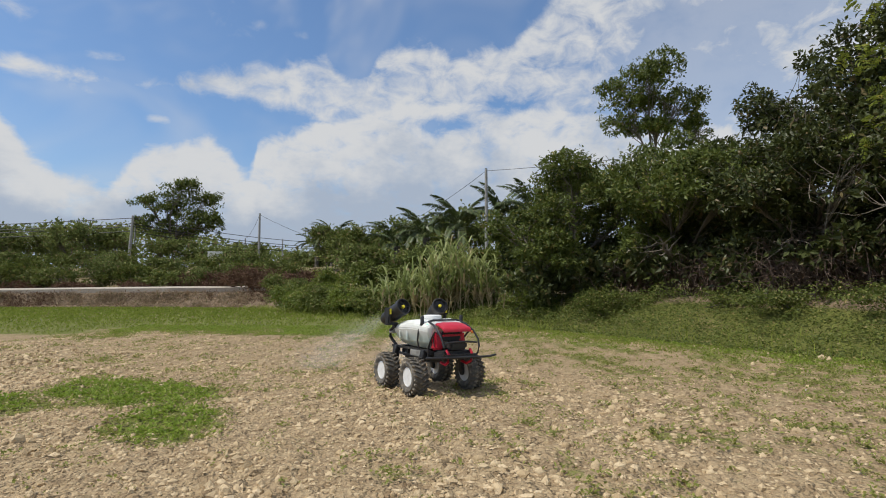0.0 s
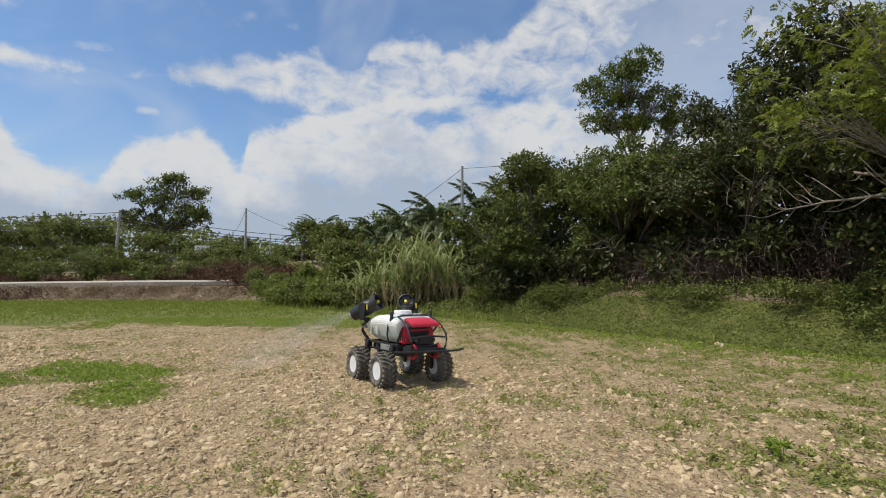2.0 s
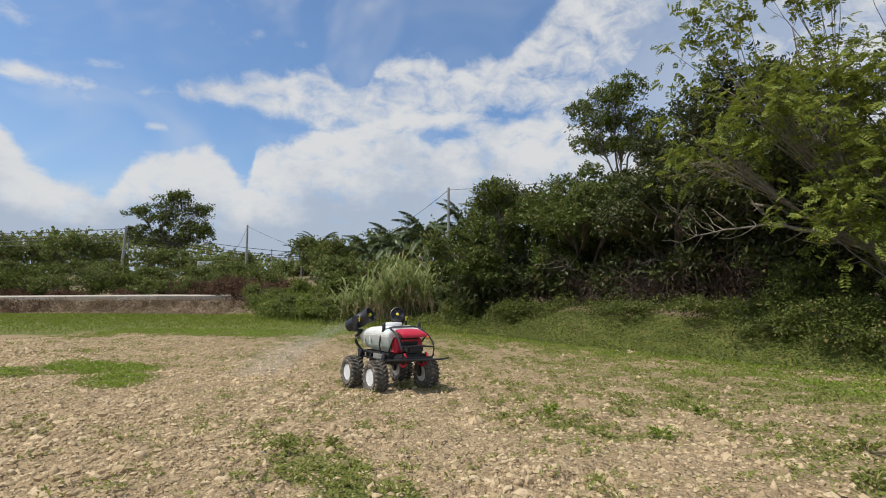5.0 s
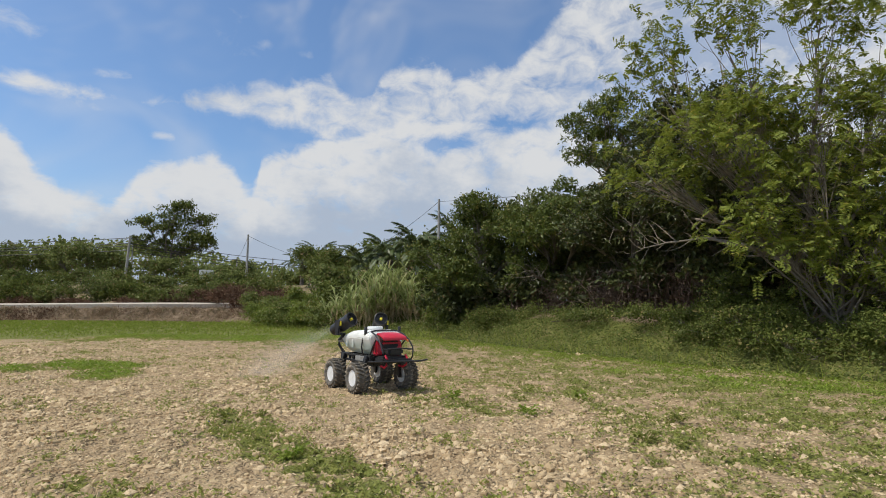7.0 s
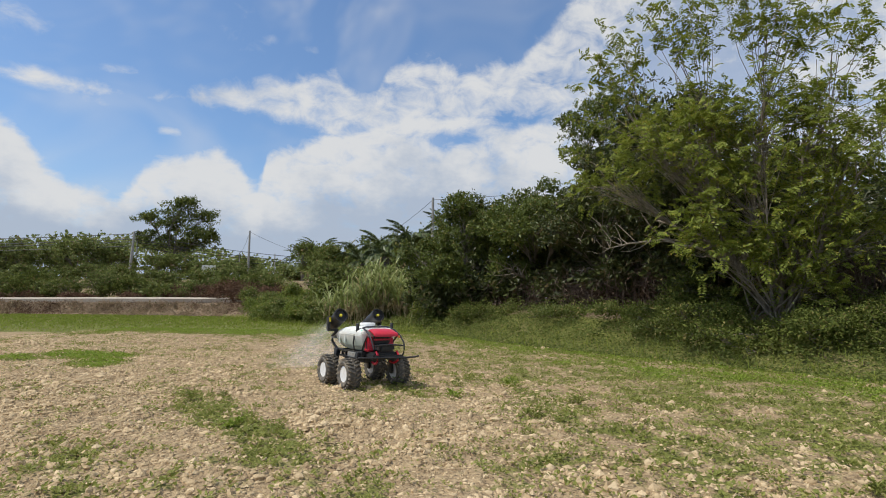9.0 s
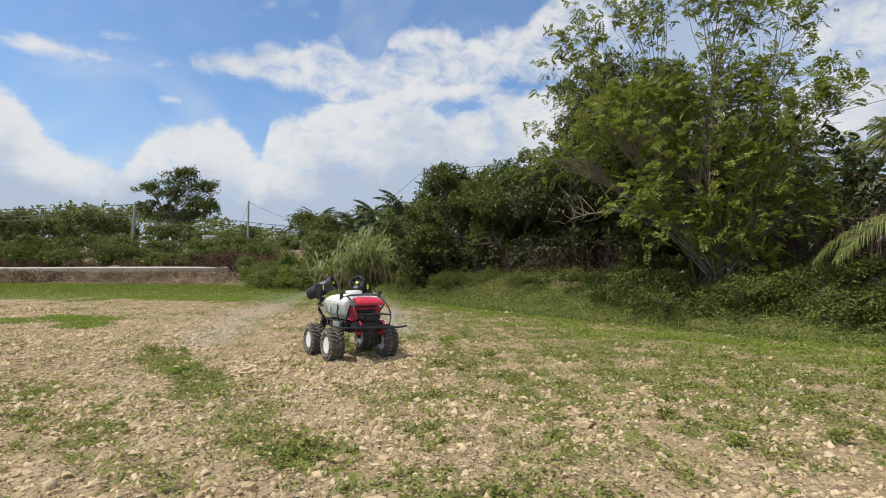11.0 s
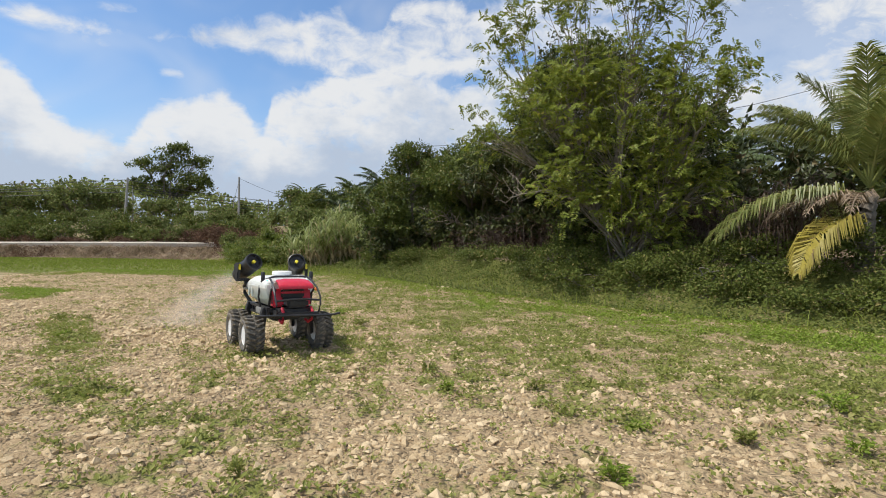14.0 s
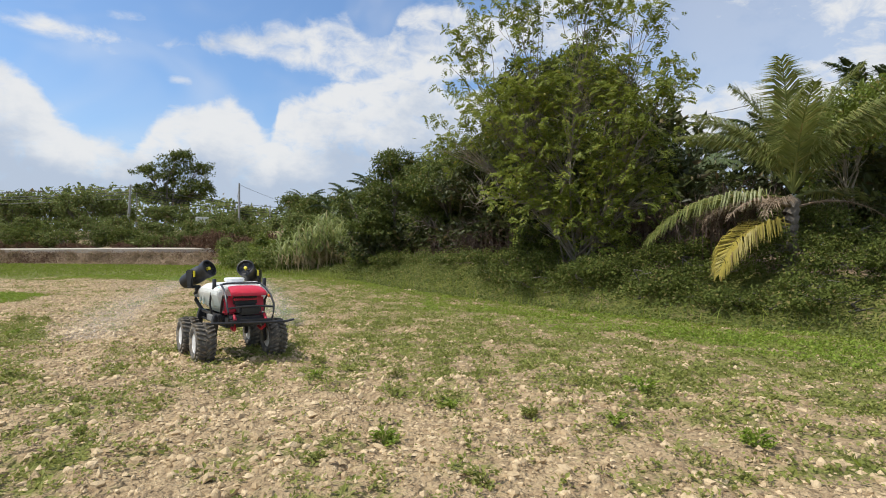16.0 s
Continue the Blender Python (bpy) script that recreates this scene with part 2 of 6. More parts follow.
def clod_material():
    m, nt, p = principled("dry_clod")
    geo = nt.nodes.new("ShaderNodeNewGeometry")
    tc = nt.nodes.new("ShaderNodeTexCoord").outputs["Object"]
    n = noise_node(nt, tc, 34.0, 6.0, 0.7)
    col = mix_node(nt, geo.outputs["Random Per Island"], SOIL_A, SOIL_PALE)
    col = mix_node(nt, math_node(nt, "MULTIPLY", ramp_node(nt, n, 0.5, 0.75), 0.4), col, SOIL_B)
    link(nt, col, p.inputs["Base Color"])
    p.inputs["Roughness"].default_value = 0.95
    p.inputs["Specular IOR Level"].default_value = 0.12
    bump_on(nt, p, math_node(nt, "ADD", n, math_node(nt, "MULTIPLY", noise_node(nt, tc, 95.0, 3.0), 0.5)), 0.7, 0.02)
    return m


MAT_GROUND, MAT_CLOD = ground_material(), clod_material()
MAT_WEED = leaf_material("weed_leaf", (0.170, 0.200, 0.044), (0.305, 0.320, 0.084), (0.46, 0.39, 0.18), 0.55, 0.36, 0.2)
MAT_GRASS = leaf_material("grass_blade", (0.185, 0.240, 0.033), (0.290, 0.335, 0.058), (0.40, 0.35, 0.15), 0.55, 0.38, 0.2)
MAT_LUSH = leaf_material("lush_weed", (0.165, 0.245, 0.030), (0.285, 0.365, 0.055), (0.40, 0.36, 0.13), 0.55, 0.38, 0.2)
MAT_VINE = leaf_material("vine_leaf", (0.090, 0.118, 0.025), (0.178, 0.206, 0.049), (0.33, 0.27, 0.11), 0.5, 0.3, 0.25)
MAT_BROAD = leaf_material("broad_leaf", (0.050, 0.074, 0.016), (0.145, 0.178, 0.036), (0.26, 0.23, 0.07), 0.5, 0.3, 0.3)
# leaves darkened past their own green: the thicket's shade is in the colour
MAT_SHADED = leaf_material("dark_leaf", (0.032, 0.043, 0.013), (0.088, 0.104, 0.027), (0.17, 0.13, 0.055), 0.45, 0.24, 0.3)
MAT_FEATHER = leaf_material("feather_leaf", (0.135, 0.172, 0.026), (0.275, 0.318, 0.055), (0.42, 0.37, 0.08), 0.48, 0.42, 0.25)
MAT_FAR = leaf_material("far_leaf", (0.100, 0.130, 0.038), (0.205, 0.235, 0.070), (0.27, 0.21, 0.11), 0.6, 0.22, 0.12)
MAT_PALM = leaf_material("palm_leaf", (0.068, 0.100, 0.034), (0.120, 0.155, 0.055), (0.19, 0.17, 0.08), 0.42, 0.2, 0.35)
MAT_COCO = leaf_material("coconut_leaf", (0.170, 0.210, 0.056), (0.295, 0.315, 0.098), (0.42, 0.36, 0.14), 0.40, 0.42, 0.4)
MAT_YELLOW = leaf_material("yellow_frond", (0.34, 0.28, 0.05), (0.46, 0.38, 0.08), (0.30, 0.22, 0.08), 0.4, 0.35)
MAT_CANE = leaf_material("cane_leaf", (0.20, 0.25, 0.07), (0.36, 0.39, 0.15), (0.50, 0.42, 0.22), 0.5, 0.38, 0.3)
MAT_CANE_DRY = leaf_material("dry_cane", (0.34, 0.26, 0.15), (0.48, 0.38, 0.23), (0.26, 0.18, 0.10), 0.6, 0.25, 0.15)
MAT_LITTER = surface("pale_plastic", (0.52, 0.60, 0.72), (0.68, 0.72, 0.78), 30.0, 0.4)
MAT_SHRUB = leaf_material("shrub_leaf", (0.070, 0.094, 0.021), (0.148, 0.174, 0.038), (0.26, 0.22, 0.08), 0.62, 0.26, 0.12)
MAT_BLUE = surface("blue_plastic", (0.05, 0.12, 0.45), (0.08, 0.16, 0.52), 30.0, 0.4)
MAT_LIME = leaf_material("lime_leaf", (0.12, 0.17, 0.025), (0.21, 0.25, 0.045), (0.33, 0.27, 0.08), 0.42, 0.35)
MAT_DRY = leaf_material("dry_leaf", (0.11, 0.062, 0.042), (0.18, 0.108, 0.068), (0.26, 0.19, 0.12), 0.75, 0.12, 0.1)
# darker copy of the dry leaf, with the crowns' shade in its brown
MAT_BRUSH_SHADED = leaf_material("dead_brush_leaf", (0.060, 0.040, 0.030), (0.115, 0.075, 0.052), (0.20, 0.15, 0.10), 0.75, 0.1, 0.1)
MAT_STRAW = leaf_material("dry_grass", (0.27, 0.195, 0.125), (0.42, 0.32, 0.215), (0.15, 0.16, 0.06), 0.75, 0.18, 0.1)
MAT_BARK = surface("grey_bark", (0.105, 0.088, 0.070), (0.22, 0.19, 0.155), 14.0, 0.85, bump=0.6, dist=0.02, dirt=(0.10, 0.09, 0.06))
MAT_PALE = surface("pale_branch", (0.22, 0.185, 0.14), (0.36, 0.315, 0.25), 10.0, 0.8, bump=0.4, dist=0.01, dirt=(0.12, 0.10, 0.07))
MAT_DEADFROND = leaf_material("dead_frond", (0.24, 0.175, 0.12), (0.37, 0.28, 0.195), (0.17, 0.11, 0.07), 0.7, 0.15, 0.15)
MAT_STEM = surface("grey_stem", (0.15, 0.122, 0.094), (0.28, 0.235, 0.185), 12.0, 0.85, bump=0.3, dist=0.01)
MAT_TWIG = surface("dry_twig", (0.085, 0.056, 0.042), (0.175, 0.122, 0.092), 12.0, 0.85)
MAT_PALMBARK = surface("palm_bark", (0.10, 0.085, 0.07), (0.21, 0.18, 0.145), 9.0, 0.9, bump=0.8, dist=0.03)
MAT_CONCRETE = surface("concrete", (0.38, 0.335, 0.275), (0.48, 0.43, 0.36), 5.0, 0.95, dirt=(0.30, 0.24, 0.17), spec=0.05)
MAT_POLE = surface("grey_pole", (0.26, 0.25, 0.235), (0.36, 0.35, 0.33), 4.0, 0.8, dirt=(0.16, 0.14, 0.12))
MAT_WIRE = surface("black_wire", (0.025, 0.025, 0.028), (0.04, 0.04, 0.042), 5.0, 0.6)
MAT_BOARD = surface("weathered_board", (0.62, 0.62, 0.60), (0.74, 0.74, 0.72), 3.0, 0.6, dirt=(0.40, 0.38, 0.34))
MAT_BLACK = surface("black_plastic", (0.014, 0.014, 0.016), (0.028, 0.028, 0.030), 30.0, 0.45, bump=0.1, dirt=(0.10, 0.085, 0.065), dirt_amount=0.12)
MAT_FRAME = surface("black_steel", (0.016, 0.016, 0.018), (0.034, 0.034, 0.036), 30.0, 0.4, bump=0.1, dirt=(0.12, 0.10, 0.075), dirt_amount=0.15)
MAT_RUBBER = surface("tyre_rubber", (0.085, 0.078, 0.068), (0.160, 0.142, 0.116), 26.0, 0.9, bump=0.3, dirt=(0.42, 0.35, 0.25), dirt_amount=0.85)
MAT_WHITE = surface("white_rim", (0.76, 0.76, 0.75), (0.82, 0.82, 0.81), 12.0, 0.4, bump=0.05, dirt=(0.42, 0.36, 0.28), dirt_amount=0.3)
MAT_RED = surface("red_paint", (0.50, 0.011, 0.032), (0.58, 0.018, 0.044), 20.0, 0.42, bump=0.05, dirt=(0.38, 0.16, 0.12), dirt_amount=0.18)
MAT_YEL = surface("yellow_plastic", (0.75, 0.62, 0.03), (0.82, 0.70, 0.05), 20.0, 0.45, bump=0.05)
MAT_STEEL = surface("bare_steel", (0.42, 0.42, 0.41), (0.55, 0.55, 0.54), 20.0, 0.4, 0.7, bump=0.1, dirt=(0.15, 0.12, 0.09))
MAT_ORANGE = surface("orange_lens", (0.75, 0.20, 0.03), (0.80, 0.25, 0.05), 20.0, 0.3, bump=0.02)


def tank_material():
    m, nt, p = principled("translucent_tank")
    tc = nt.nodes.new("ShaderNodeTexCoord").outputs["Object"]
    n = noise_node(nt, tc, 7.0, 5.0)
    sep = nt.nodes.new("ShaderNodeSeparateXYZ")
    link(nt, tc, sep.inputs[0])
    shell = mix_node(nt, ramp_node(nt, n, 0.35, 0.7), (0.80, 0.81, 0.77), (0.70, 0.71, 0.66))
    filled = math_node(nt, "SUBTRACT", 1.0, ramp_node(nt, sep.outputs[2], 0.78, 0.92))
    link(nt, mix_node(nt, filled, shell, (0.50, 0.57, 0.52)), p.inputs["Base Color"])
    p.inputs["Roughness"].default_value = 0.38
    p.inputs["Subsurface Weight"].default_value = 0.25
    p.inputs["Subsurface Radius"].default_value = (0.05, 0.05, 0.05)
    bump_on(nt, p, n, 0.15, 0.01)
    return m


def glow_material():
    m, nt, p = principled("green_status_light")
    p.inputs["Base Color"].default_value = (0.05, 0.5, 0.3, 1)
    p.inputs["Emission Color"].default_value = (0.05, 0.9, 0.5, 1)
    p.inputs["Emission Strength"].default_value = 0.8
    return m


def mist_material():
    m, nt, p = principled("water_droplets")
    p.inputs["Base Color"].default_value = (0.92, 0.90, 0.87, 1)
    p.inputs["Roughness"].default_value = 0.3
    clear = nt.nodes.new("ShaderNodeBsdfTransparent")
    mix = nt.nodes.new("ShaderNodeMixShader")
    mix.inputs[0].default_value = 0.085
    link(nt, clear.outputs[0], mix.inputs[1])
    glow = nt.nodes.new("ShaderNodeBsdfTranslucent")
    glow.inputs["Color"].default_value = (0.92, 0.90, 0.87, 1)
    drop = nt.nodes.new("ShaderNodeMixShader")
    drop.inputs[0].default_value = 0.5
    link(nt, p.outputs[0], drop.inputs[1])
    link(nt, glow.outputs[0], drop.inputs[2])
    link(nt, drop.outputs[0], mix.inputs[2])
    link(nt, mix.outputs[0], nt.nodes["Material Output"].inputs["Surface"])
    return m


MAT_TANK, MAT_GLOW, MAT_MIST = tank_material(), glow_material(), mist_material()


# ---- mesh tools ----
def mesh_from(name, verts, faces, material, smooth=False):
    """A mesh from arrays; faces is an (n, 3) or (n, 4) array, or a list of such arrays."""
    me = bpy.data.meshes.new(name)
    verts = np.asarray(verts, np.float32)
    groups = [np.asarray(f, np.int32) for f in (faces if isinstance(faces, list) else [faces]) if len(f)]
    sizes = np.concatenate([np.full(len(f), f.shape[1], np.int32) for f in groups])
    loops = np.concatenate([f.ravel() for f in groups])
    me.vertices.add(len(verts))
    me.vertices.foreach_set("co", verts.ravel())
    me.loops.add(len(loops))
    me.loops.foreach_set("vertex_index", loops)
    me.polygons.add(len(sizes))
    me.polygons.foreach_set("loop_start", np.concatenate([[0], np.cumsum(sizes)[:-1]]).astype(np.int32))
    me.polygons.foreach_set("use_smooth", np.full(len(sizes), smooth))
    me.update(calc_edges=True)
    me.validate()
    me.materials.append(material)
    return me


def part_np(name, verts, faces, material, parent=None, label="", smooth=False):
    ob = new(name, mesh_from(name, verts, faces, material, smooth))
    ob.parent = parent
    return tagged(ob, label)


def part(name, bm, material, parent=None, label="", smooth=True):
    me = bpy.data.meshes.new(name)
    bmesh.ops.recalc_face_normals(bm, faces=bm.faces)
    bm.to_mesh(me)
    bm.free()
    me.materials.append(material)
    for f in me.polygons:
        f.use_smooth = smooth
    if smooth:
        me.set_sharp_from_angle(angle=radians(38))
    ob = new(name, me)
    ob.parent = parent
    return tagged(ob, label)


def unit(v):
    return v / np.maximum(np.linalg.norm(v, axis=-1, keepdims=True), 1e-9)


def tubes(segments, sides=5):
    """Tapered tubes: rows of p0 (3), p1 (3), r0, r1."""
    s = np.asarray(segments, float)
    p0, p1, r0, r1 = s[:, 0:3], s[:, 3:6], s[:, 6], s[:, 7]
    d = unit(p1 - p0)
    ref = np.where(np.abs(d[:, 2:3]) > 0.9, np.array([[1.0, 0, 0]]), np.array([[0, 0, 1.0]]))
    u = unit(np.cross(d, ref))
    v = np.cross(d, u)
    a = np.arange(sides) / sides * 2 * math.pi
    ring = np.cos(a)[None, :, None] * u[:, None, :] + np.sin(a)[None, :, None] * v[:, None, :]
    lo, hi = p0[:, None] + ring * r0[:, None, None], p1[:, None] + ring * r1[:, None, None]
    verts = np.concatenate([lo, hi], 1).reshape(-1, 3)
    k = np.arange(sides)
    quad = np.stack([k, (k + 1) % sides, (k + 1) % sides + sides, k + sides], 1)
    faces = (np.arange(len(s))[:, None, None] * 2 * sides + quad[None]).reshape(-1, 4)
    return verts, faces


def leaf_quads(pos, way, normal, length, width, fold=0.15):
    """One diamond leaf at each place, along way, facing normal."""
    way = unit(way)
    side = unit(np.cross(way, normal))
    up = np.cross(side, way)
    length, width = np.asarray(length)[:, None], np.asarray(width)[:, None]
    mid = pos + way * length * 0.45
    a, c = pos, pos + way * length - up * length * fold
    b, d = mid + side * width * 0.5 + up * width * fold, mid - side * width * 0.5 + up * width * fold
    verts = np.stack([a, b, c, d], 1).reshape(-1, 3)
    return verts, np.arange(len(pos) * 4).reshape(-1, 4)


def merge(pieces):
    verts, faces, n = [], [], 0
    for v, f in pieces:
        verts.append(v)
        faces.append(f + n)
        n += len(v)
    return np.concatenate(verts), faces


# ---- lie of the land ----
FOOT = np.array([(-140, 54), (-60, 52.5), (-25, 52), (-16, 49), (-10.5, 40), (-5, 32.5), (0.5, 27), (5, 20), (8.6, 12.6), (13.4, 5.2), (18, 0.6), (24, -4), (60, -24), (200, -90)], float)


def behind(x, y):
    """Metres behind the foot of the bank (negative on the field)."""
    best, sign = np.full(np.shape(x), 1e9), np.ones(np.shape(x))
    for (ax, ay), (bx, by) in zip(FOOT[:-1], FOOT[1:]):
        dx, dy = bx - ax, by - ay
        k = np.clip(((x - ax) * dx + (y - ay) * dy) / (dx * dx + dy * dy), 0, 1)
        d = np.hypot(x - ax - k * dx, y - ay - k * dy)
        near = d < best
        sign = np.where(near, np.sign(dx * (y - ay) - dy * (x - ax)), sign)
        best = np.where(near, d, best)
    return best * sign


def step(a, b, v):
    k = np.clip((v - a) / (b - a), 0, 1)
    return k * k * (3 - 2 * k)


def wave(x, y, seed=0.0):
    """Smooth uneven field of values about -1 to 1."""
    s = np.sin(x * 1.3 + seed + 1.7 * np.sin(y * 0.9 + seed * 2)) * np.cos(y * 1.1 - seed + 1.3 * np.sin(x * 0.7 - seed))
    return 0.6 * s + 0.4 * np.sin(x * 3.1 - y * 2.3 + seed * 5 + 2 * np.sin(x * 1.9 + y * 2.7))


def height(x, y):
    x, y = np.asarray(x, float), np.asarray(y, float)
    s = behind(x, y)
    left = 1.38 * step(0.2, 1.5, s) + 4.0 * step(9, 34, s)
    right = 1.35 * step(-0.2, 5.0, s) + 0.9 * step(6, 30, s)
    k = step(-17, -8, x)
    bank = left * (1 - k) + right * k
    rough = 0.10 * wave(x * 0.8, y * 0.8, 2.0) * step(0.5, 3, s)
    return bank + rough + 0.02 * wave(x * 0.9, y * 0.9) * step(-0.5, -3, s) + 0.016 * wave(x * 4.0, y * 4.0, 4.0) * step(0, -1, s)


def grain(x, y, cell, seed):
    """Value noise, 0 to 1, with one random value at each corner of a square grid."""
    u, v = np.asarray(x, float) / cell, np.asarray(y, float) / cell
    i, j = np.floor(u).astype(np.int64), np.floor(v).astype(np.int64)
    fu, fv = u - i, v - j
    fu, fv = fu * fu * (3 - 2 * fu), fv * fv * (3 - 2 * fv)

    def corner(a, b):
        k = (a * 73856093) ^ (b * 19349663) ^ (seed * 83492791)
        k = (k ^ (k >> 13)) * 1274126177 & 0x7FFFFFFF
        return ((k ^ (k >> 16)) & 0xFFFF) / 65535.0
    low = corner(i, j) * (1 - fu) + corner(i + 1, j) * fu
    return low * (1 - fv) + (corner(i, j + 1) * (1 - fu) + corner(i + 1, j + 1) * fu) * fv


def relief(x, y):
    """The broken surface of the ploughed soil: heaps, lumps and crumbs."""
    near = step(0.2, -0.8, behind(x, y)) * step(19, 13, np.abs(x - 4)) * step(18, 13, np.abs(y - 4))
    heap = np.maximum(grain(x, y, 0.55, 1) - 0.42, 0) * 0.07
    lump = np.maximum(grain(x, y, 0.21, 2) - 0.35, 0) * 0.075
    crumb = np.maximum(grain(x, y, 0.11, 3) - 0.3, 0) * 0.06
    return (heap + (lump + crumb) * (0.4 + 0.9 * grain(x, y, 0.8, 4))) * near * (1 - 0.5 * green_cover(x, y))


# Green patches on the ploughed field: middle, half lengths, turn in degrees, weight.
PATCHES = [
    (-4.6, 8.2, 2.0, 1.0, -35, 1.1), (-3.1, 6.3, 0.75, 1.2, 20, 1.0), (-6.6, 7.2, 1.7, 0.8, 0, 1.0), (-7.5, 12.0, 1.8, 1.0, 10, 0.4),
    (2.8, -0.3, 4.6, 0.50, -53, 0.74), (1.6, -1.6, 2.6, 0.5, -50, 0.55), (5.6, -1.6, 1.6, 0.5, -35, 0.55), (5.0, 4.8, 3.4, 2.2, -40, 0.44), (4.4, 2.8, 2.4, 0.8, -35, 0.52), (6.8, 4.4, 2.4, 0.9, -42, 0.52), (2.6, 5.4, 1.6, 0.5, -30, 0.46), (-8.0, 15.0, 3.0, 1.6, 0, 0.35), (5.2, -3.3, 0.9, 0.6, -40, 0.75),
] + [
    (3.7, -3.3, 1.7, 0.5, -50, 0.62), (6.7, -4.4, 1.5, 0.7, -50, 0.58), (6.0, -2.6, 1.3, 0.45, -50, 0.5),
    (9.6, 4.6, 5.0, 1.3, -53, 0.42), (6.8, 8.6, 3.2, 1.6, -50, 0.42), (10.4, 1.0, 3.2, 0.9, -40, 0.42), (12.2, -1.0, 2.4, 0.9, -45, 0.40),
    (11.6, 4.6, 4.4, 0.9, -45, 0.85), (15.4, 0.4, 3.6, 1.2, -38, 0.95), (7.2, 11.6, 3.6, 1.2, -62, 0.60), (4.0, 3.2, 2.6, 0.8, -50, 0.36),
    (3.6, 16.0, 4.5, 2.0, -58, 0.60), (8.6, -3.6, 1.4, 0.6, -30, 0.40), (12.6, -4.0, 2.2, 0.8, -30, 0.45), (3.8, 5.2, 1.8, 0.5, -45, 0.36), (-0.6, 4.6, 1.2, 0.5, -30, 0.32),
]


def green_cover(x, y):
    """How green the field is, 0 to 1."""
    g = 0.23 + 0.15 * wave(x * 0.45, y * 0.45, 1.0) + 0.23 * step(-12, -3.5, behind(x, y)) + 0.09 * step(4, -3, y) + 0.08 * step(1, 7, x)
    for px, py, la, lb, turn, weight in PATCHES:
        c, s = math.cos(radians(turn)), math.sin(radians(turn))
        u, v = (x - px) * c + (y - py) * s, -(x - px) * s + (y - py) * c
        g = np.maximum(g, weight * np.exp(-((u / la) ** 2 + (v / lb) ** 2) ** 1.5))
    g = np.maximum(g, 0.95 * step(13.5, 25.0, y - 0.10 * x + 3.6 * wave(x * 0.4, y * 0.4, 3.0)))
    g = np.maximum(g, 0.72 * step(-2.4, -0.6, behind(x, y)))
    return np.clip(g + 0.23 * wave(x * 2.2, y * 2.2, 7.0) + 0.17 * wave(x * 5.1, y * 5.1, 8.0), 0, 1)


def build_ground():
    def axis(lo, hi, fine, low_end, high_end, far):
        """Fine from lo to hi, half-metre steps to the ends, then ever wider."""
        def tail(reach):
            out, total = [], 0.0
            while total < far:
                step_now = fine if not out else out[-1] * 1.22
                out.append(min(step_now, 0.8) if total < reach else step_now)
                total += out[-1]
            return np.cumsum(out)
        return np.concatenate([(lo - tail(lo - low_end))[::-1], np.arange(lo, hi, fine), hi + tail(high_end - hi)])
    xs, ys = axis(-6.5, 15.5, 0.072, -75, 32, 2200), axis(-5.5, 9.5, 0.072, -12, 66, 2400)
    gx, gy = np.meshgrid(xs, ys)
    z = height(gx, gy)
    s = behind(gx, gy)
    z = z + relief(gx, gy)
    nx, ny = len(xs), len(ys)
    verts = np.stack([gx, gy, z], -1).reshape(-1, 3)
    i = np.arange(ny - 1)[:, None] * nx + np.arange(nx - 1)[None]
    faces = np.stack([i, i + 1, i + 1 + nx, i + nx], -1).reshape(-1, 4)
    me = mesh_from("ground", verts, faces, MAT_GROUND, False)
    g = np.where(s < 0, green_cover(gx, gy), 0.8 + 0.2 * wave(gx, gy))
    left = step(-9, -15, gx)
    dry = left * step(-0.4, 0.3, s) * (1 - 0.45 * step(9, 14, s))
    under = step(2.6, 4.0, s) * (1 - left) * step(30, 20, s) * step(5, 7, gx) * 0.85
    cover = np.stack([g, np.maximum(dry, under), 0 * g, 1 + 0 * g], -1).reshape(-1, 4)
    att = me.color_attributes.new("cover", "FLOAT_COLOR", "POINT")
    att.data.foreach_set("color", np.clip(cover, 0, 1).astype(np.float32).ravel())
    tagged(new("ground", me), "dry ploughed field with green weed patches and a bank", "ground", kind="structure")


build_ground()


def on_field(n, rng, lo, hi, keep):
    """Random places on the part of the field that the walk passes."""
    x, y = rng.uniform(lo[0], hi[0], n), rng.uniform(lo[1], hi[1], n)
    ok = (y + 0.89 * x > -1.6) & (behind(x, y) < -0.05)
    x, y = x[ok], y[ok]
    ok = rng.random(len(x)) < keep(x, y)
    return x[ok], y[ok]


ICO = np.array([(0, 0, 1), (.894, 0, .447), (.276, .851, .447), (-.724, .526, .447), (-.724, -.526, .447), (.276, -.851, .447),
                (.724, .526, -.447), (-.276, .851, -.447), (-.894, 0, -.447), (-.276, -.851, -.447), (.724, -.526, -.447), (0, 0, -1)])
ICO_F = np.array([(0, i, i % 5 + 1) for i in range(1, 6)] + [(i, i + 5, i % 5 + 1) for i in range(1, 6)] +
                 [(i % 5 + 1, i + 5, i % 5 + 6) for i in range(1, 6)] + [(11, i % 5 + 6, i + 5) for i in range(1, 6)])


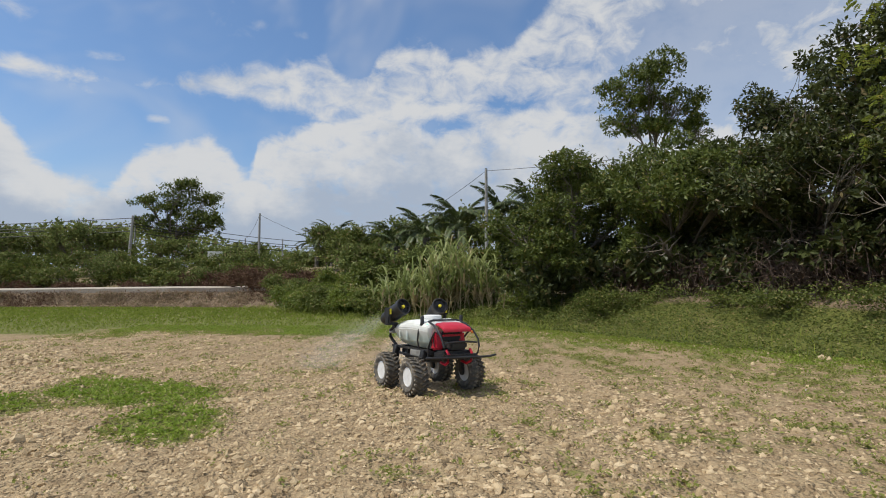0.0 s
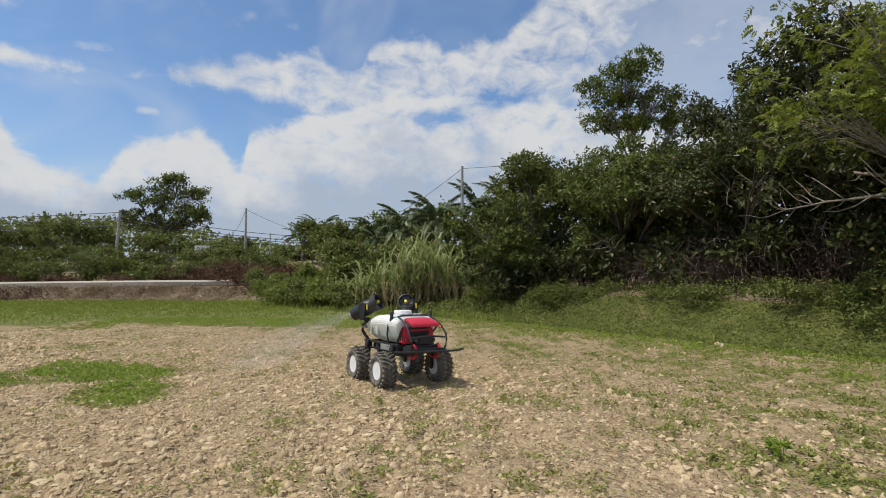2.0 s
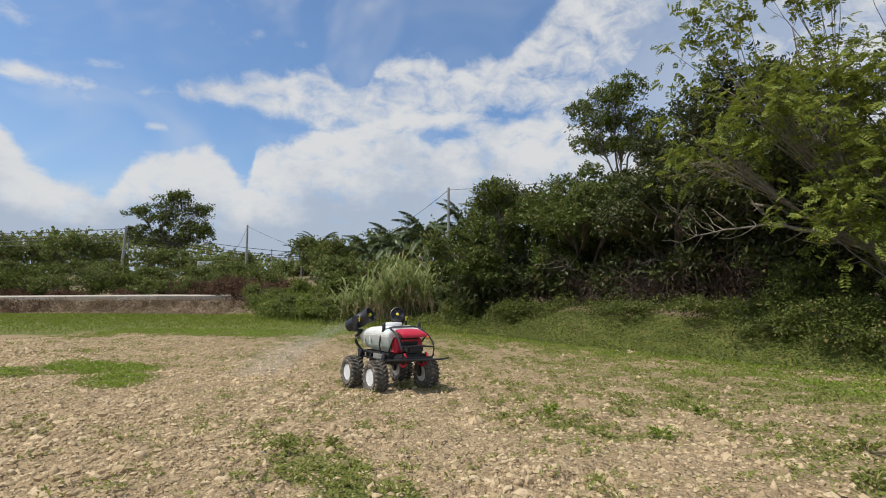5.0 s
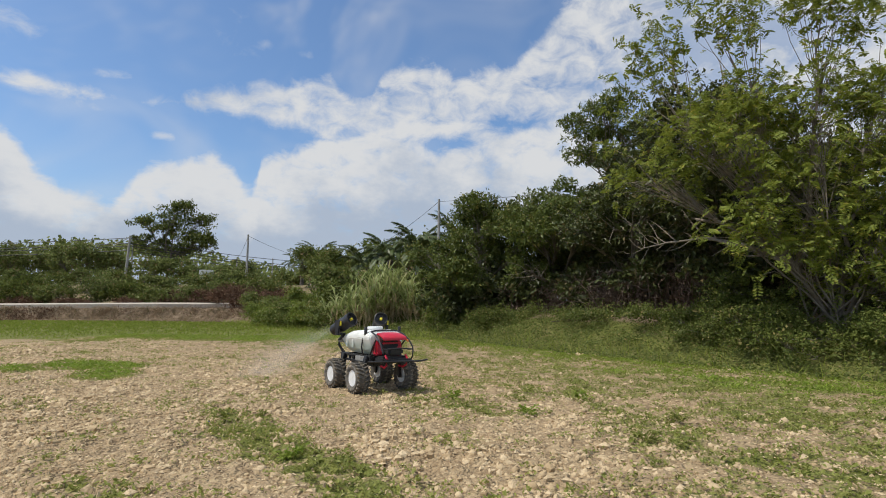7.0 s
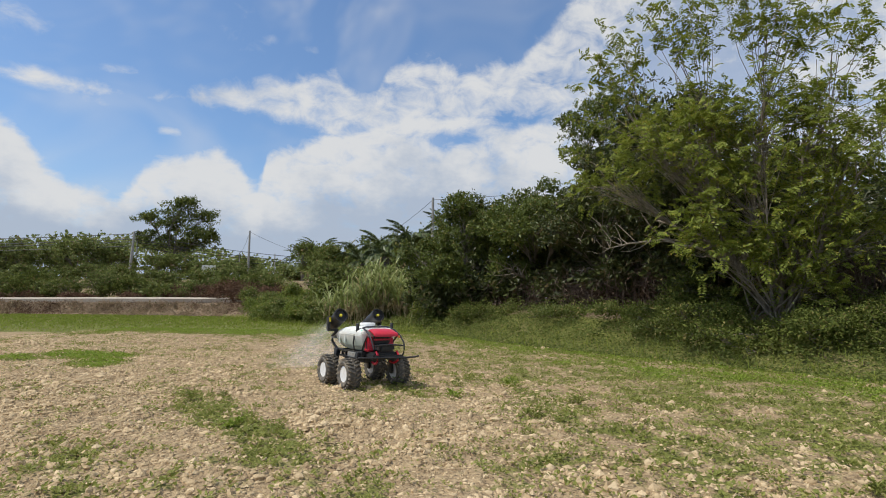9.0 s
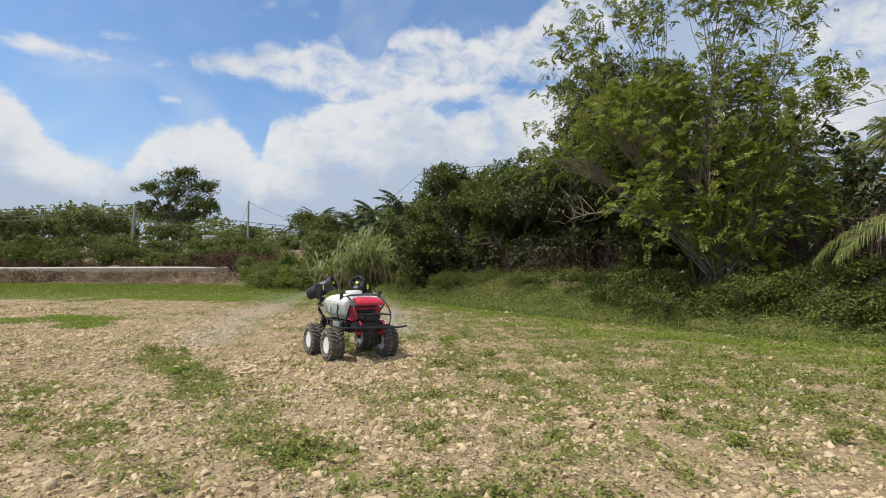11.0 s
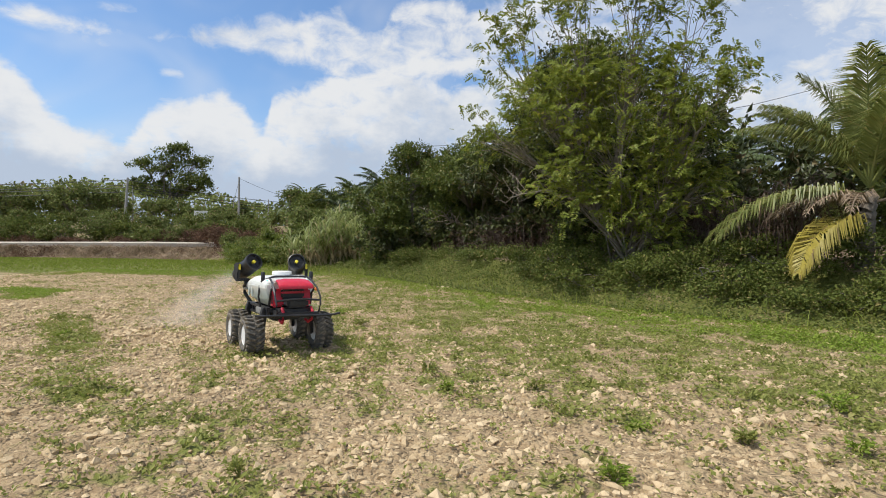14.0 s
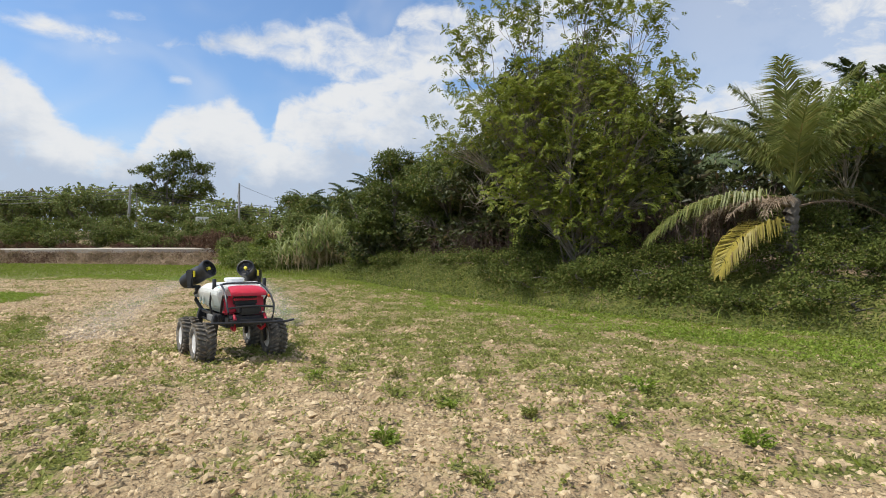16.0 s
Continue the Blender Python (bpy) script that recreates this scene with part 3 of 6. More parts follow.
def build_clods():
    rng = np.random.default_rng(11)

    def keep(x, y):
        s = (y + 0.89 * x - 1) / 1.34
        return np.clip(1.25 - s / 7.5, 0.06, 1) * np.clip(1.3 - 1.1 * green_cover(x, y), 0.12, 1)
    pieces = []
    for count, mid, spread_of, top_r, tris, sink in ((112000, 0.0215, 0.42, 0.044, 15, -0.14), (160000, 0.0150, 0.36, 0.026, 5, -0.40)):
        x, y = on_field(count, rng, (-13, -8), (21, 21), keep)
        n = len(x)
        r = np.clip(rng.lognormal(math.log(mid), spread_of, n), 0.008, top_r) * (0.65 + 0.75 * grain(x, y, 0.7, 4))
        shape = ICO[None] * rng.uniform(0.55, 1.38, (n, 12, 1)) * np.stack([rng.uniform(0.75, 1.45, n), rng.uniform(0.75, 1.3, n), rng.uniform(0.8, 1.25, n)], -1)[:, None]
        a = rng.uniform(0, 6.283, n)
        c, s = np.cos(a)[:, None], np.sin(a)[:, None]
        v = np.stack([shape[..., 0] * c - shape[..., 1] * s, shape[..., 0] * s + shape[..., 1] * c, shape[..., 2]], -1)
        if tris == 5:
            v = v[:, :6]
            v[..., 2] = v[..., 2] * np.array([1.15, 1, 1, 1, 1, 1])
        v = v * r[:, None, None] + np.stack([x, y, height(x, y) + relief(x, y) + r * sink], -1)[:, None]
        pieces.append((v.reshape(-1, 3), (np.arange(n)[:, None, None] * v.shape[1] + ICO_F[None, :tris]).reshape(-1, 3)))
    v, f = merge(pieces)
    ob = part_np("soil_clods", v, f, MAT_CLOD)
    worn = np.concatenate([np.repeat(rng.random(len(f[0]) // 15) < 0.25, 15), np.zeros(len(f[1]), bool)])
    if len(worn) == len(ob.data.polygons):
        ob.data.polygons.foreach_set("use_smooth", worn)
    tagged(ob, "pale tan dry soil clods on the ploughed field", "soil", kind="stuff")


def build_field_plants():
    rng = np.random.default_rng(12)
    # low weeds: rosettes of small leaves
    x, y = on_field(112000, rng, (-13, -8), (22, 24), lambda x, y: np.clip(green_cover(x, y) * 1.8 - 0.34, 0.0, 1) ** 1.2 * np.clip(1.3 - (y + 0.89 * x - 3) / 20, 0.12, 1))
    per = 8
    n = len(x) * per
    size = np.repeat(rng.uniform(0.020, 0.052, len(x)) * (0.75 + 0.6 * green_cover(x, y)), per)
    px = np.repeat(x, per) + rng.normal(0, 0.045, n)
    py = np.repeat(y, per) + rng.normal(0, 0.045, n)
    a = rng.uniform(0, 6.283, n)
    way = np.stack([np.cos(a), np.sin(a), rng.uniform(0.2, 1.4, n)], -1)
    pos = np.stack([px, py, height(px, py) + relief(px, py) + rng.uniform(0, 0.045, n)], -1)
    normal = np.stack([rng.normal(0, 0.4, n), rng.normal(0, 0.4, n), np.ones(n)], -1)
    ll, ww = size * rng.uniform(0.7, 1.3, n), size * rng.uniform(0.45, 0.8, n)
    lush = np.repeat((green_cover(x, y) + 0.1 * wave(x * 3, y * 3) > 0.64) & ((x < -1.0) | (behind(x, y) > -3.6)), per)
    for name, mat, sel, label in (("weeds", MAT_WEED, ~lush, "low olive weeds among the dry clods"), ("lush_weeds", MAT_LUSH, lush, "bright green weed patches on the field")):
        v, f = leaf_quads(pos[sel], way[sel], normal[sel], ll[sel], ww[sel])
        tagged(part_np(name, v, f, mat), label, "weeds", kind="stuff")
    # grass of the far strip and along the bank
    def keep(x, y):
        return np.clip(green_cover(x, y) * 2.4 - 1.35, 0, 1)
    x, y = on_field(90000, rng, (-42, -6), (22, 52), keep)
    n = len(x)
    far = step(10, 45, y)
    size = rng.uniform(0.05, 0.12, n) * (1 + 0.8 * far)
    a = rng.uniform(0, 6.283, n)
    way = np.stack([np.cos(a), np.sin(a), rng.uniform(0.5, 2.0, n)], -1)
    v, f = leaf_quads(np.stack([x, y, height(x, y)], -1), way, np.stack([-np.sin(a), np.cos(a), 0 * a + 0.5], -1), size, size * (0.20 + 0.5 * far) * rng.uniform(0.8, 1.4, n))
    bx, by = rng.uniform(2, 22, 90000), rng.uniform(-5, 24, 90000)
    foot = behind(bx, by)
    ok = (foot > -2.3) & (foot < 0.25) & (rng.random(90000) < 0.75)
    bx, by = bx[ok], by[ok]
    m = len(bx)
    size, a = rng.uniform(0.05, 0.11, m), rng.uniform(0, 6.283, m)
    more = leaf_quads(np.stack([bx, by, height(bx, by)], -1), np.stack([np.cos(a), np.sin(a), rng.uniform(0.4, 1.6, m)], -1), np.stack([-np.sin(a), np.cos(a), 0 * a + 0.8], -1), size, size * rng.uniform(0.25, 0.5, m))
    v, f = merge([(v, f), more])
    tagged(part_np("field_grass", v, f, MAT_GRASS), "bright green short grass at the field's edge", "grass", kind="stuff")


build_clods()
build_field_plants()


# ---- plants ----
def spread(rng, n):
    return unit(rng.normal(0, 1, (n, 3)))


def curved(points, r0, r1, pieces, rng, wobble=0.0):
    """Tapered segments along a smooth line through the points, a little crooked."""
    p = np.asarray(points, float)
    t = np.linspace(0, len(p) - 1, pieces + 1)
    i = np.clip(t.astype(int), 0, len(p) - 2)
    k = (t - i)[:, None]
    before, after = np.vstack([2 * p[0] - p[1], p])[i], np.vstack([p, 2 * p[-1] - p[-2]])[i + 2]
    a, b = p[i], p[i + 1]
    line = 0.5 * (2 * a + (b - before) * k + (2 * before - 5 * a + 4 * b - after) * k ** 2 + (3 * a - before - 3 * b + after) * k ** 3)
    line[1:-1] += rng.normal(0, wobble, (pieces - 1, 3))
    r = np.linspace(r0, r1, pieces + 1)
    return [(*line[j], *line[j + 1], r[j], r[j + 1]) for j in range(pieces)]


def dry_bush(base, h, seed, label="tangled leafless brown bush under the trees"):
    """A heap of thin arching twigs with a few dead leaves."""
    rng = np.random.default_rng(seed)
    top = tagged(new("dry_bush"), label, "bush", "dry bushes")
    top.location = (base[0], base[1], float(height(*base)) - 0.05)
    segs = []
    for _ in range(70):
        a, reach = rng.uniform(0, 6.283), rng.uniform(0.3, 1.5)
        root = np.array([rng.normal(0, 0.5), rng.normal(0, 0.35), 0.0])
        side = np.array([math.cos(a), math.sin(a) * 0.8, 0])
        crown = root + side * reach * 0.55 + np.array([0, 0, h * rng.uniform(0.45, 1.05)])
        tip = root + side * reach * 1.25 + np.array([0, 0, h * rng.uniform(0.15, 0.9)])
        main = curved([root, crown, tip], rng.uniform(0.010, 0.026), 0.005, 6, rng, 0.04)
        segs += main
        for q in main[2:]:
            p = np.array(q[3:6])
            e = p + spread(rng, 1)[0] * rng.uniform(0.2, 0.6)
            segs.append((*p, *e, 0.007, 0.003))
    # twig and leaf browns are lowered to stand in for shade here
    v, f = tubes(segs, 3)
    tagged(part_np("twig_tangle", v, f, MAT_TWIG, top), kind="stuff")
    n = 900
    pos = np.stack([rng.normal(0, 0.75, n), rng.normal(0, 0.5, n), h * rng.uniform(0.05, 0.85, n) ** 1.0], -1)
    size = rng.uniform(0.06, 0.16, n)
    v, f = leaf_quads(pos, spread(rng, n) - np.array([0, 0, 0.5]), spread(rng, n), size, size * 0.4)
    tagged(part_np("dead_foliage", v, f, MAT_BRUSH_SHADED, top), "curled brown dead leaves, darkened for the crowns' shade", kind="stuff")
    return top


def tree(name, label, category, base, blobs, leaf_n, leaf_len, leaf_mat, seed, trunk_r=0.15, stems=1, bark=None, clump=0.4,
         ratio=0.5, compound=0, ragged=0.16, lumps=9, bare=0.0, group="", twig=26, inner=0.35, sprays=(), limbs=(), limb_bark=None, core=16):
    """A tree or shrub: stems, limbs to each mass of the crown, twigs, and leaves in clumps about the masses.
    blobs: middle (3) and radii (3) of each mass, from the base up."""
    rng = np.random.default_rng(seed)
    top = tagged(new(name), label, category, group)
    z0 = float(height(base[0], base[1])) - 0.05
    top.location = (base[0], base[1], z0)
    cores = None
    b = np.asarray(blobs, float)
    cen, rad = b[:, :3], b[:, 3:]
    area = (rad[:, 0] * rad[:, 2]) ** 1.0
    per = 14 if not compound else 4
    n_cl = max(6, leaf_n // per)
    pick = rng.choice(len(b), n_cl, p=area / area.sum())
    d = spread(rng, n_cl)
    d[:, 2] = np.where(d[:, 2] < -0.5, -d[:, 2], d[:, 2])
    depth = np.where(rng.random(n_cl) < inner, rng.uniform(0.3, 0.85, n_cl), rng.uniform(0.82, 1.14, n_cl))
    depth *= 1 + ragged * wave(d[:, 0] * 3 + pick, d[:, 2] * 3 + d[:, 1] * 2, seed)
    if lumps and not compound:
        # each mass is made of smaller rounded lumps with hollows between
        at = unit(rng.normal(0, 1, (len(b), lumps, 3)) + np.array([0, 0, 0.25]))
        centre = cen[:, None] + at * rad[:, None] * rng.uniform(0.55, 0.85, (len(b), lumps, 1))
        size = rad[:, None] * rng.uniform(0.28, 0.55, (len(b), lumps, 1))
        which = rng.integers(0, lumps, n_cl)
        clumps = centre[pick, which] + d * size[pick, which] * depth[:, None]
        # broad inner leaves that fill the lumps, added to block light inside them
        many = core
        k = len(b) * lumps * many
        cores = np.repeat(centre.reshape(-1, 3), many, 0) + spread(rng, k) * np.repeat(size.reshape(-1, 3), many, 0) * rng.uniform(0.15, 0.72, (k, 1))
    else:
        clumps = cen[pick] + d * rad[pick] * depth[:, None]
    if len(sprays):
        # thin outlying branches, leafy only towards their ends
        ends = np.asarray(sprays, float)
        many = 7
        k = np.tile(np.linspace(0.58, 1.0, many), len(ends))
        near = cen[np.argmin(np.linalg.norm(ends[:, None] - cen[None], axis=2), axis=1)]
        line = np.repeat(near, many, 0) + (np.repeat(ends - near, many, 0)) * k[:, None]
        clumps = np.concatenate([clumps, line + rng.normal(0, 0.12, line.shape)])
        d = np.concatenate([d, unit(np.repeat(ends - near, many, 0)) * 0.6 + spread(rng, len(line)) * 0.7])
        pick = np.concatenate([pick, np.full(len(line), -1)])
        n_cl = len(clumps)
    # wood
    segs = []
    heart = cen.mean(0)
    low = np.array([heart[0] * 0.25, heart[1] * 0.25, max(0.25, (cen[:, 2] - rad[:, 2]).min() * 0.75)])
    roots = [np.array([rng.normal(0, 0.12 * (stems > 1)), rng.normal(0, 0.12 * (stems > 1)), 0.0]) for _ in range(stems)]
    forks = []
    for r in roots:
        fork = low + rng.normal(0, 0.25 * (stems > 1) + 0.03, 3)
        mid = (r + fork) / 2 + rng.normal(0, 0.06, 3)
        segs += [(*r, *mid, trunk_r * 1.15, trunk_r * 0.9), (*mid, *fork, trunk_r * 0.9, trunk_r * 0.72)]
        forks.append(fork)
    for i in range(len(b)):
        fork = forks[i % stems]
        q = fork + (cen[i] - fork) * 0.5 + rng.normal(0, 0.12, 3) * np.linalg.norm(cen[i] - fork) * 0.5
        segs += curved([fork, q, cen[i]], trunk_r * 0.62, trunk_r * 0.25, 6, rng, 0.05)
        mine = np.where(pick == i)[0]
        for j in mine[:twig]:
            h = cen[i] + (clumps[j] - cen[i]) * 0.5 + rng.normal(0, 0.1, 3) * rad[i]
            start = q + (cen[i] - q) * rng.random()
            segs += [(*start, *h, trunk_r * 0.2, trunk_r * 0.12), (*h, *(clumps[j] + (clumps[j] - cen[i]) * bare), trunk_r * 0.12, trunk_r * 0.05)]
    for e in sprays:
        e = np.asarray(e, float)
        q = cen[np.argmin(np.linalg.norm(cen - e, axis=1))]
        bend = (q + e) / 2 + rng.normal(0, 0.15, 3)
        segs += [(*q, *bend, trunk_r * 0.3, trunk_r * 0.2), (*bend, *e, trunk_r * 0.2, trunk_r * 0.06)]
    v, f = tubes(segs, 5 if trunk_r > 0.08 else 4)
    part_np("trunk", v, f, bark or MAT_BARK, top, smooth=True)
    for line in limbs:
        line = [np.asarray(q, float) for q in line]
        segs = curved(line, trunk_r * 1.5, trunk_r * 0.22, 14, rng, 0.05)
        for q in segs[4:]:
            p, way = np.array(q[3:6]), np.array(q[3:6]) - np.array(q[0:3])
            for _ in range(2):
                end = p + unit(unit(way) * 1.1 + spread(rng, 1)[0] * 0.8 + np.array([0, 0, 0.15])) * rng.uniform(0.4, 1.3)
                segs = segs + curved([p, (p + end) / 2 + rng.normal(0, 0.08, 3), end], q[7] * 0.55, 0.006, 3, rng, 0.03)
        v, f = tubes(segs, 5)
        part_np("limb", v, f, limb_bark or MAT_STEM, top, smooth=True)
    # leaves
    n = n_cl * per
    out = np.repeat(d, per, 0)
    size = leaf_len * rng.uniform(0.6, 1.25, n)
    if compound:
        pos = np.repeat(clumps, per, 0) + rng.normal(0, clump, (n, 3)) * np.array([1, 1, 0.75])
        way = out * 0.7 + spread(rng, n) * 0.9 + np.array([0, 0, -0.25])
        normal = np.array([0, 0, 0.9]) + spread(rng, n) * 0.75 + out * 0.35
    else:
        # rosettes: leaves radiate from each twig's end and face outwards and up
        way = unit(out * 0.55 + spread(rng, n) * 0.9)
        pos = np.repeat(clumps, per, 0) + rng.normal(0, clump * 0.6, (n, 3)) * np.array([1, 1, 0.75]) + way * (size * 0.15)[:, None]
        normal = np.array([0, 0, 0.55]) + out * 0.75 + spread(rng, n) * 0.5
        if cores is not None:
            k = len(cores)
            pos, way, normal = np.concatenate([pos, cores]), np.concatenate([way, spread(rng, k)]), np.concatenate([normal, spread(rng, k)])
            size = np.concatenate([size, leaf_len * rng.uniform(1.2, 2.0, k)])
            n += k
    if not compound:
        v, f = leaf_quads(pos, way, normal, size, size * ratio * rng.uniform(0.8, 1.2, n))
    else:
        way, normal = unit(way + np.array([0, 0, 0.25])), unit(normal)
        side = unit(np.cross(way, normal))
        pieces = []
        for k in range(compound):
            t = (k + 0.6) / compound
            drop = np.array([0, 0, -0.32]) * (t * t) * size[:, None]
            at = pos + way * (size * t)[:, None] + drop
            ll = size * 0.42 * math.sin(math.pi * (0.22 + 0.62 * t))
            for sgn in (-1, 1):
                w = side * sgn + way * 0.45 + rng.normal(0, 0.14, (n, 3))
                pieces.append(leaf_quads(at, w, normal + rng.normal(0, 0.15, (n, 3)), ll, ll * 0.5))
        v, f = merge(pieces)
    part_np("crown", v, f, leaf_mat, top)
    return top


def frond_mesh(name, length, droop, leaflets, leaf_len, material, seed, lift=0.9, hang=0.35, ragged=0.1, wide=0.032):
    """One palm frond from the origin along +x: an arched midrib with two rows of leaflets."""
    rng = np.random.default_rng(seed)
    t = np.linspace(0, 1, 13)
    ang = lift - droop * t ** 1.3
    step_len = length / 12
    px = np.concatenate([[0], np.cumsum(np.cos(ang[:-1]) * step_len)])
    pz = np.concatenate([[0], np.cumsum(np.sin(ang[:-1]) * step_len)])
    rib = np.stack([px, np.zeros(13), pz], 1)
    segs = [(*rib[i], *rib[i + 1], 0.03 * (1.05 - t[i]) + 0.004, 0.03 * (1.05 - t[i + 1]) + 0.004) for i in range(12)]
    pieces = [tubes(segs, 4)]
    k = rng.uniform(0.16, 1.0, leaflets)
    k.sort()
    at = np.stack([np.interp(k, t, rib[:, j]) for j in range(3)], 1)
    a = np.interp(k, t, ang)
    tang = np.stack([np.cos(a), 0 * a, np.sin(a)], 1)
    upn = np.stack([-np.sin(a), 0 * a, np.cos(a)], 1)
    ll = leaf_len * np.sin(np.pi * (0.18 + 0.74 * k)) * rng.uniform(1 - ragged, 1 + ragged, leaflets)
    for sgn in (-1, 1):
        side = np.array([[0, sgn, 0]])
        w = unit(side * 0.8 + tang * (0.45 + 0.5 * k[:, None]) + upn * 0.25 + rng.normal(0, 0.09, (leaflets, 3)))
        mid = at + w * ll[:, None] * 0.5
        w2 = unit(w + np.array([0, 0, -1]) * hang * 2 + rng.normal(0, 0.05, (leaflets, 3)))
        end = mid + w2 * ll[:, None] * 0.55
        across = unit(np.cross(w, upn)) * wide * (leaf_len / 0.6)
        verts = np.stack([at - across * 0.5, at + across * 0.5, mid + across, mid - across, end], 1)
        m = np.arange(leaflets)[:, None] * 5
        pieces.append((verts.reshape(-1, 3), np.concatenate([m + np.array([[0, 1, 2, 3]])])))
        pieces.append((verts.reshape(-1, 3), m + np.array([[3, 2, 4]])))
    verts, faces, n = [], [], 0
    for v, f in pieces:
        verts.append(v)
        faces.append(f + n)
        n += len(v)
    return mesh_from(name, np.concatenate(verts), faces, material)


FROND_KINDS = {}


def frond_kind(kind, length):
    if kind not in FROND_KINDS:
        spec = {
            "oil_up": (1.0, 1.2, 84, 0.72, MAT_PALM, 1, 1.15, 0.45), "oil_mid": (1.0, 1.7, 84, 0.72, MAT_PALM, 2, 0.75, 0.55), "oil_low": (1.0, 1.7, 70, 0.66, MAT_PALM, 3, 0.15, 0.6),
            "oil_dead": (0.8, 1.1, 46, 0.4, MAT_DRY, 4, -0.75, 0.5),
        }[kind]
        FROND_KINDS[kind] = frond_mesh("frond", length * spec[0], *spec[1:])
    return FROND_KINDS[kind]


def oil_palm(base, trunk_h, seed, label="dark green oil palm behind the trees", size=1.0, group="oil palms"):
    rng = random.Random(seed)
    top = tagged(new("oil_palm"), label, "palm tree", group)
    top.location = (base[0], base[1], float(height(*base)) - 0.05)
    top.scale = (size, size, size)
    segs, z = [], 0.0
    while z < trunk_h:
        segs.append((0, 0, z, 0, 0, z + 0.22, 0.36, 0.27))
        z += 0.2
    v, f = tubes(segs, 8)
    part_np("trunk", v, f, MAT_PALMBARK, top, smooth=False)
    for i in range(23):
        kind = ("oil_up", "oil_mid", "oil_mid", "oil_low")[i % 4]
        if i > 20:
            kind = "oil_dead"
        ob = new("frond", frond_kind(kind, 4.2))
        ob.parent = top
        ob.matrix_basis = pose(0, 0, trunk_h, rng.uniform(-12, 12), rng.uniform(-10, 10), i * 137.5 + rng.uniform(-8, 8))
    return top


def blades(name, label, category, xs, ys, rng, length, width, material, lean=0.5, segments=4, group="", base=None, stuff=False, rise=1.0):
    """Long arching grass blades from the given ground places."""
    n = len(xs)
    a = rng.uniform(0, 6.283, n)
    out = np.stack([np.cos(a), np.sin(a), 0 * a], -1)
    side = np.stack([-np.sin(a), np.cos(a), 0 * a], -1)
    ll = length * rng.uniform(0.55, 1.15, n)
    k = lean * rng.uniform(0.3, 1.3, n)
    p0 = np.stack([xs, ys, height(xs, ys) - 0.03], -1)
    if base is not None:
        p0 = p0 - np.array(base)
    rows = []
    for i in range(segments + 1):
        t = i / segments
        mid = p0 + out * (ll * k * t ** 1.8)[:, None] + np.array([0, 0, 1]) * (rise * ll * (t - 0.42 * k * t ** 2.6))[:, None]
        w = width * (1 - t ** 2) * 0.5 + 0.001
        rows += [mid - side * w, mid + side * w]
    verts = np.stack(rows, 1).reshape(-1, 3)
    m = np.arange(n)[:, None, None] * (2 * segments + 2)
    q = np.array([(2 * i, 2 * i + 1, 2 * i + 3, 2 * i + 2) for i in range(segments)])[None]
    ob = part_np(name, verts, (m + q).reshape(-1, 4), material)
    if base is not None:
        ob.location = base
    return tagged(ob, label, category, group, "stuff" if stuff else "")


def cane_clump(base, h, stems, seed):
    """Upright cane stems with long leaves that rise from the stem and bend over."""
    rng = np.random.default_rng(seed)
    top = tagged(new("cane_clump"), "tall clump of pale green cane with arching leaves", "cane", "cane clumps")
    top.location = (base[0], base[1], float(height(*base)) - 0.05)
    at, grow, long = [], [], []
    for _ in range(stems):
        root = np.array([rng.normal(0, 0.5), rng.normal(0, 0.35), 0.0])
        tall = h * rng.uniform(0.45, 0.85)
        end = root + np.array([rng.normal(0, 0.18) * tall, rng.normal(0, 0.15) * tall, tall])
        v, f = tubes(curved([root, (root + end) / 2 + rng.normal(0, 0.06, 3), end], 0.024, 0.014, 4, rng), 5)
        part_np("stem", v, f, MAT_CANE_DRY, top)
        for k in np.linspace(0.25, 1.0, 12):
            at.append(root + (end - root) * k)
            a = rng.uniform(0, 6.283)
            grow.append((math.cos(a), math.sin(a), rng.uniform(0.9, 2.4)))
            long.append(rng.uniform(0.6, 1.35) * (0.75 + 0.4 * k))
    at, grow, long = np.array(at), unit(np.array(grow)), np.array(long)
    side = unit(np.cross(grow, np.array([0, 0, 1.0])))
    rows, p, way = [], at.copy(), grow.copy()
    for k in range(6):
        w = 0.045 * (1.0, 1.15, 1.0, 0.8, 0.5, 0.05)[k]
        rows += [p - side * w, p + side * w]
        p = p + way * (long / 5)[:, None]
        way = unit(way + np.array([0, 0, -1.0]) * (0.12 + 0.16 * k) * rng.uniform(0.6, 1.4, (len(at), 1)))
    verts = np.stack(rows, 1).reshape(-1, 3)
    quad = np.array([(2 * k, 2 * k + 1, 2 * k + 3, 2 * k + 2) for k in range(5)])
    dry = np.tile(np.linspace(0, 1, 12), stems) < rng.uniform(0.0, 0.4, len(at))
    for name, sel, mat, label in (("foliage", ~dry, MAT_CANE, ""), ("withered_foliage", dry, MAT_CANE_DRY, "withered straw-coloured leaves")):
        me = (np.where(sel)[0][:, None, None] * 12 + quad[None]).reshape(-1, 4)
        used, flat = np.unique(me, return_inverse=True)
        tagged(part_np(name, verts[used], flat.reshape(-1, 4), mat, top), label, kind="stuff")
    return top


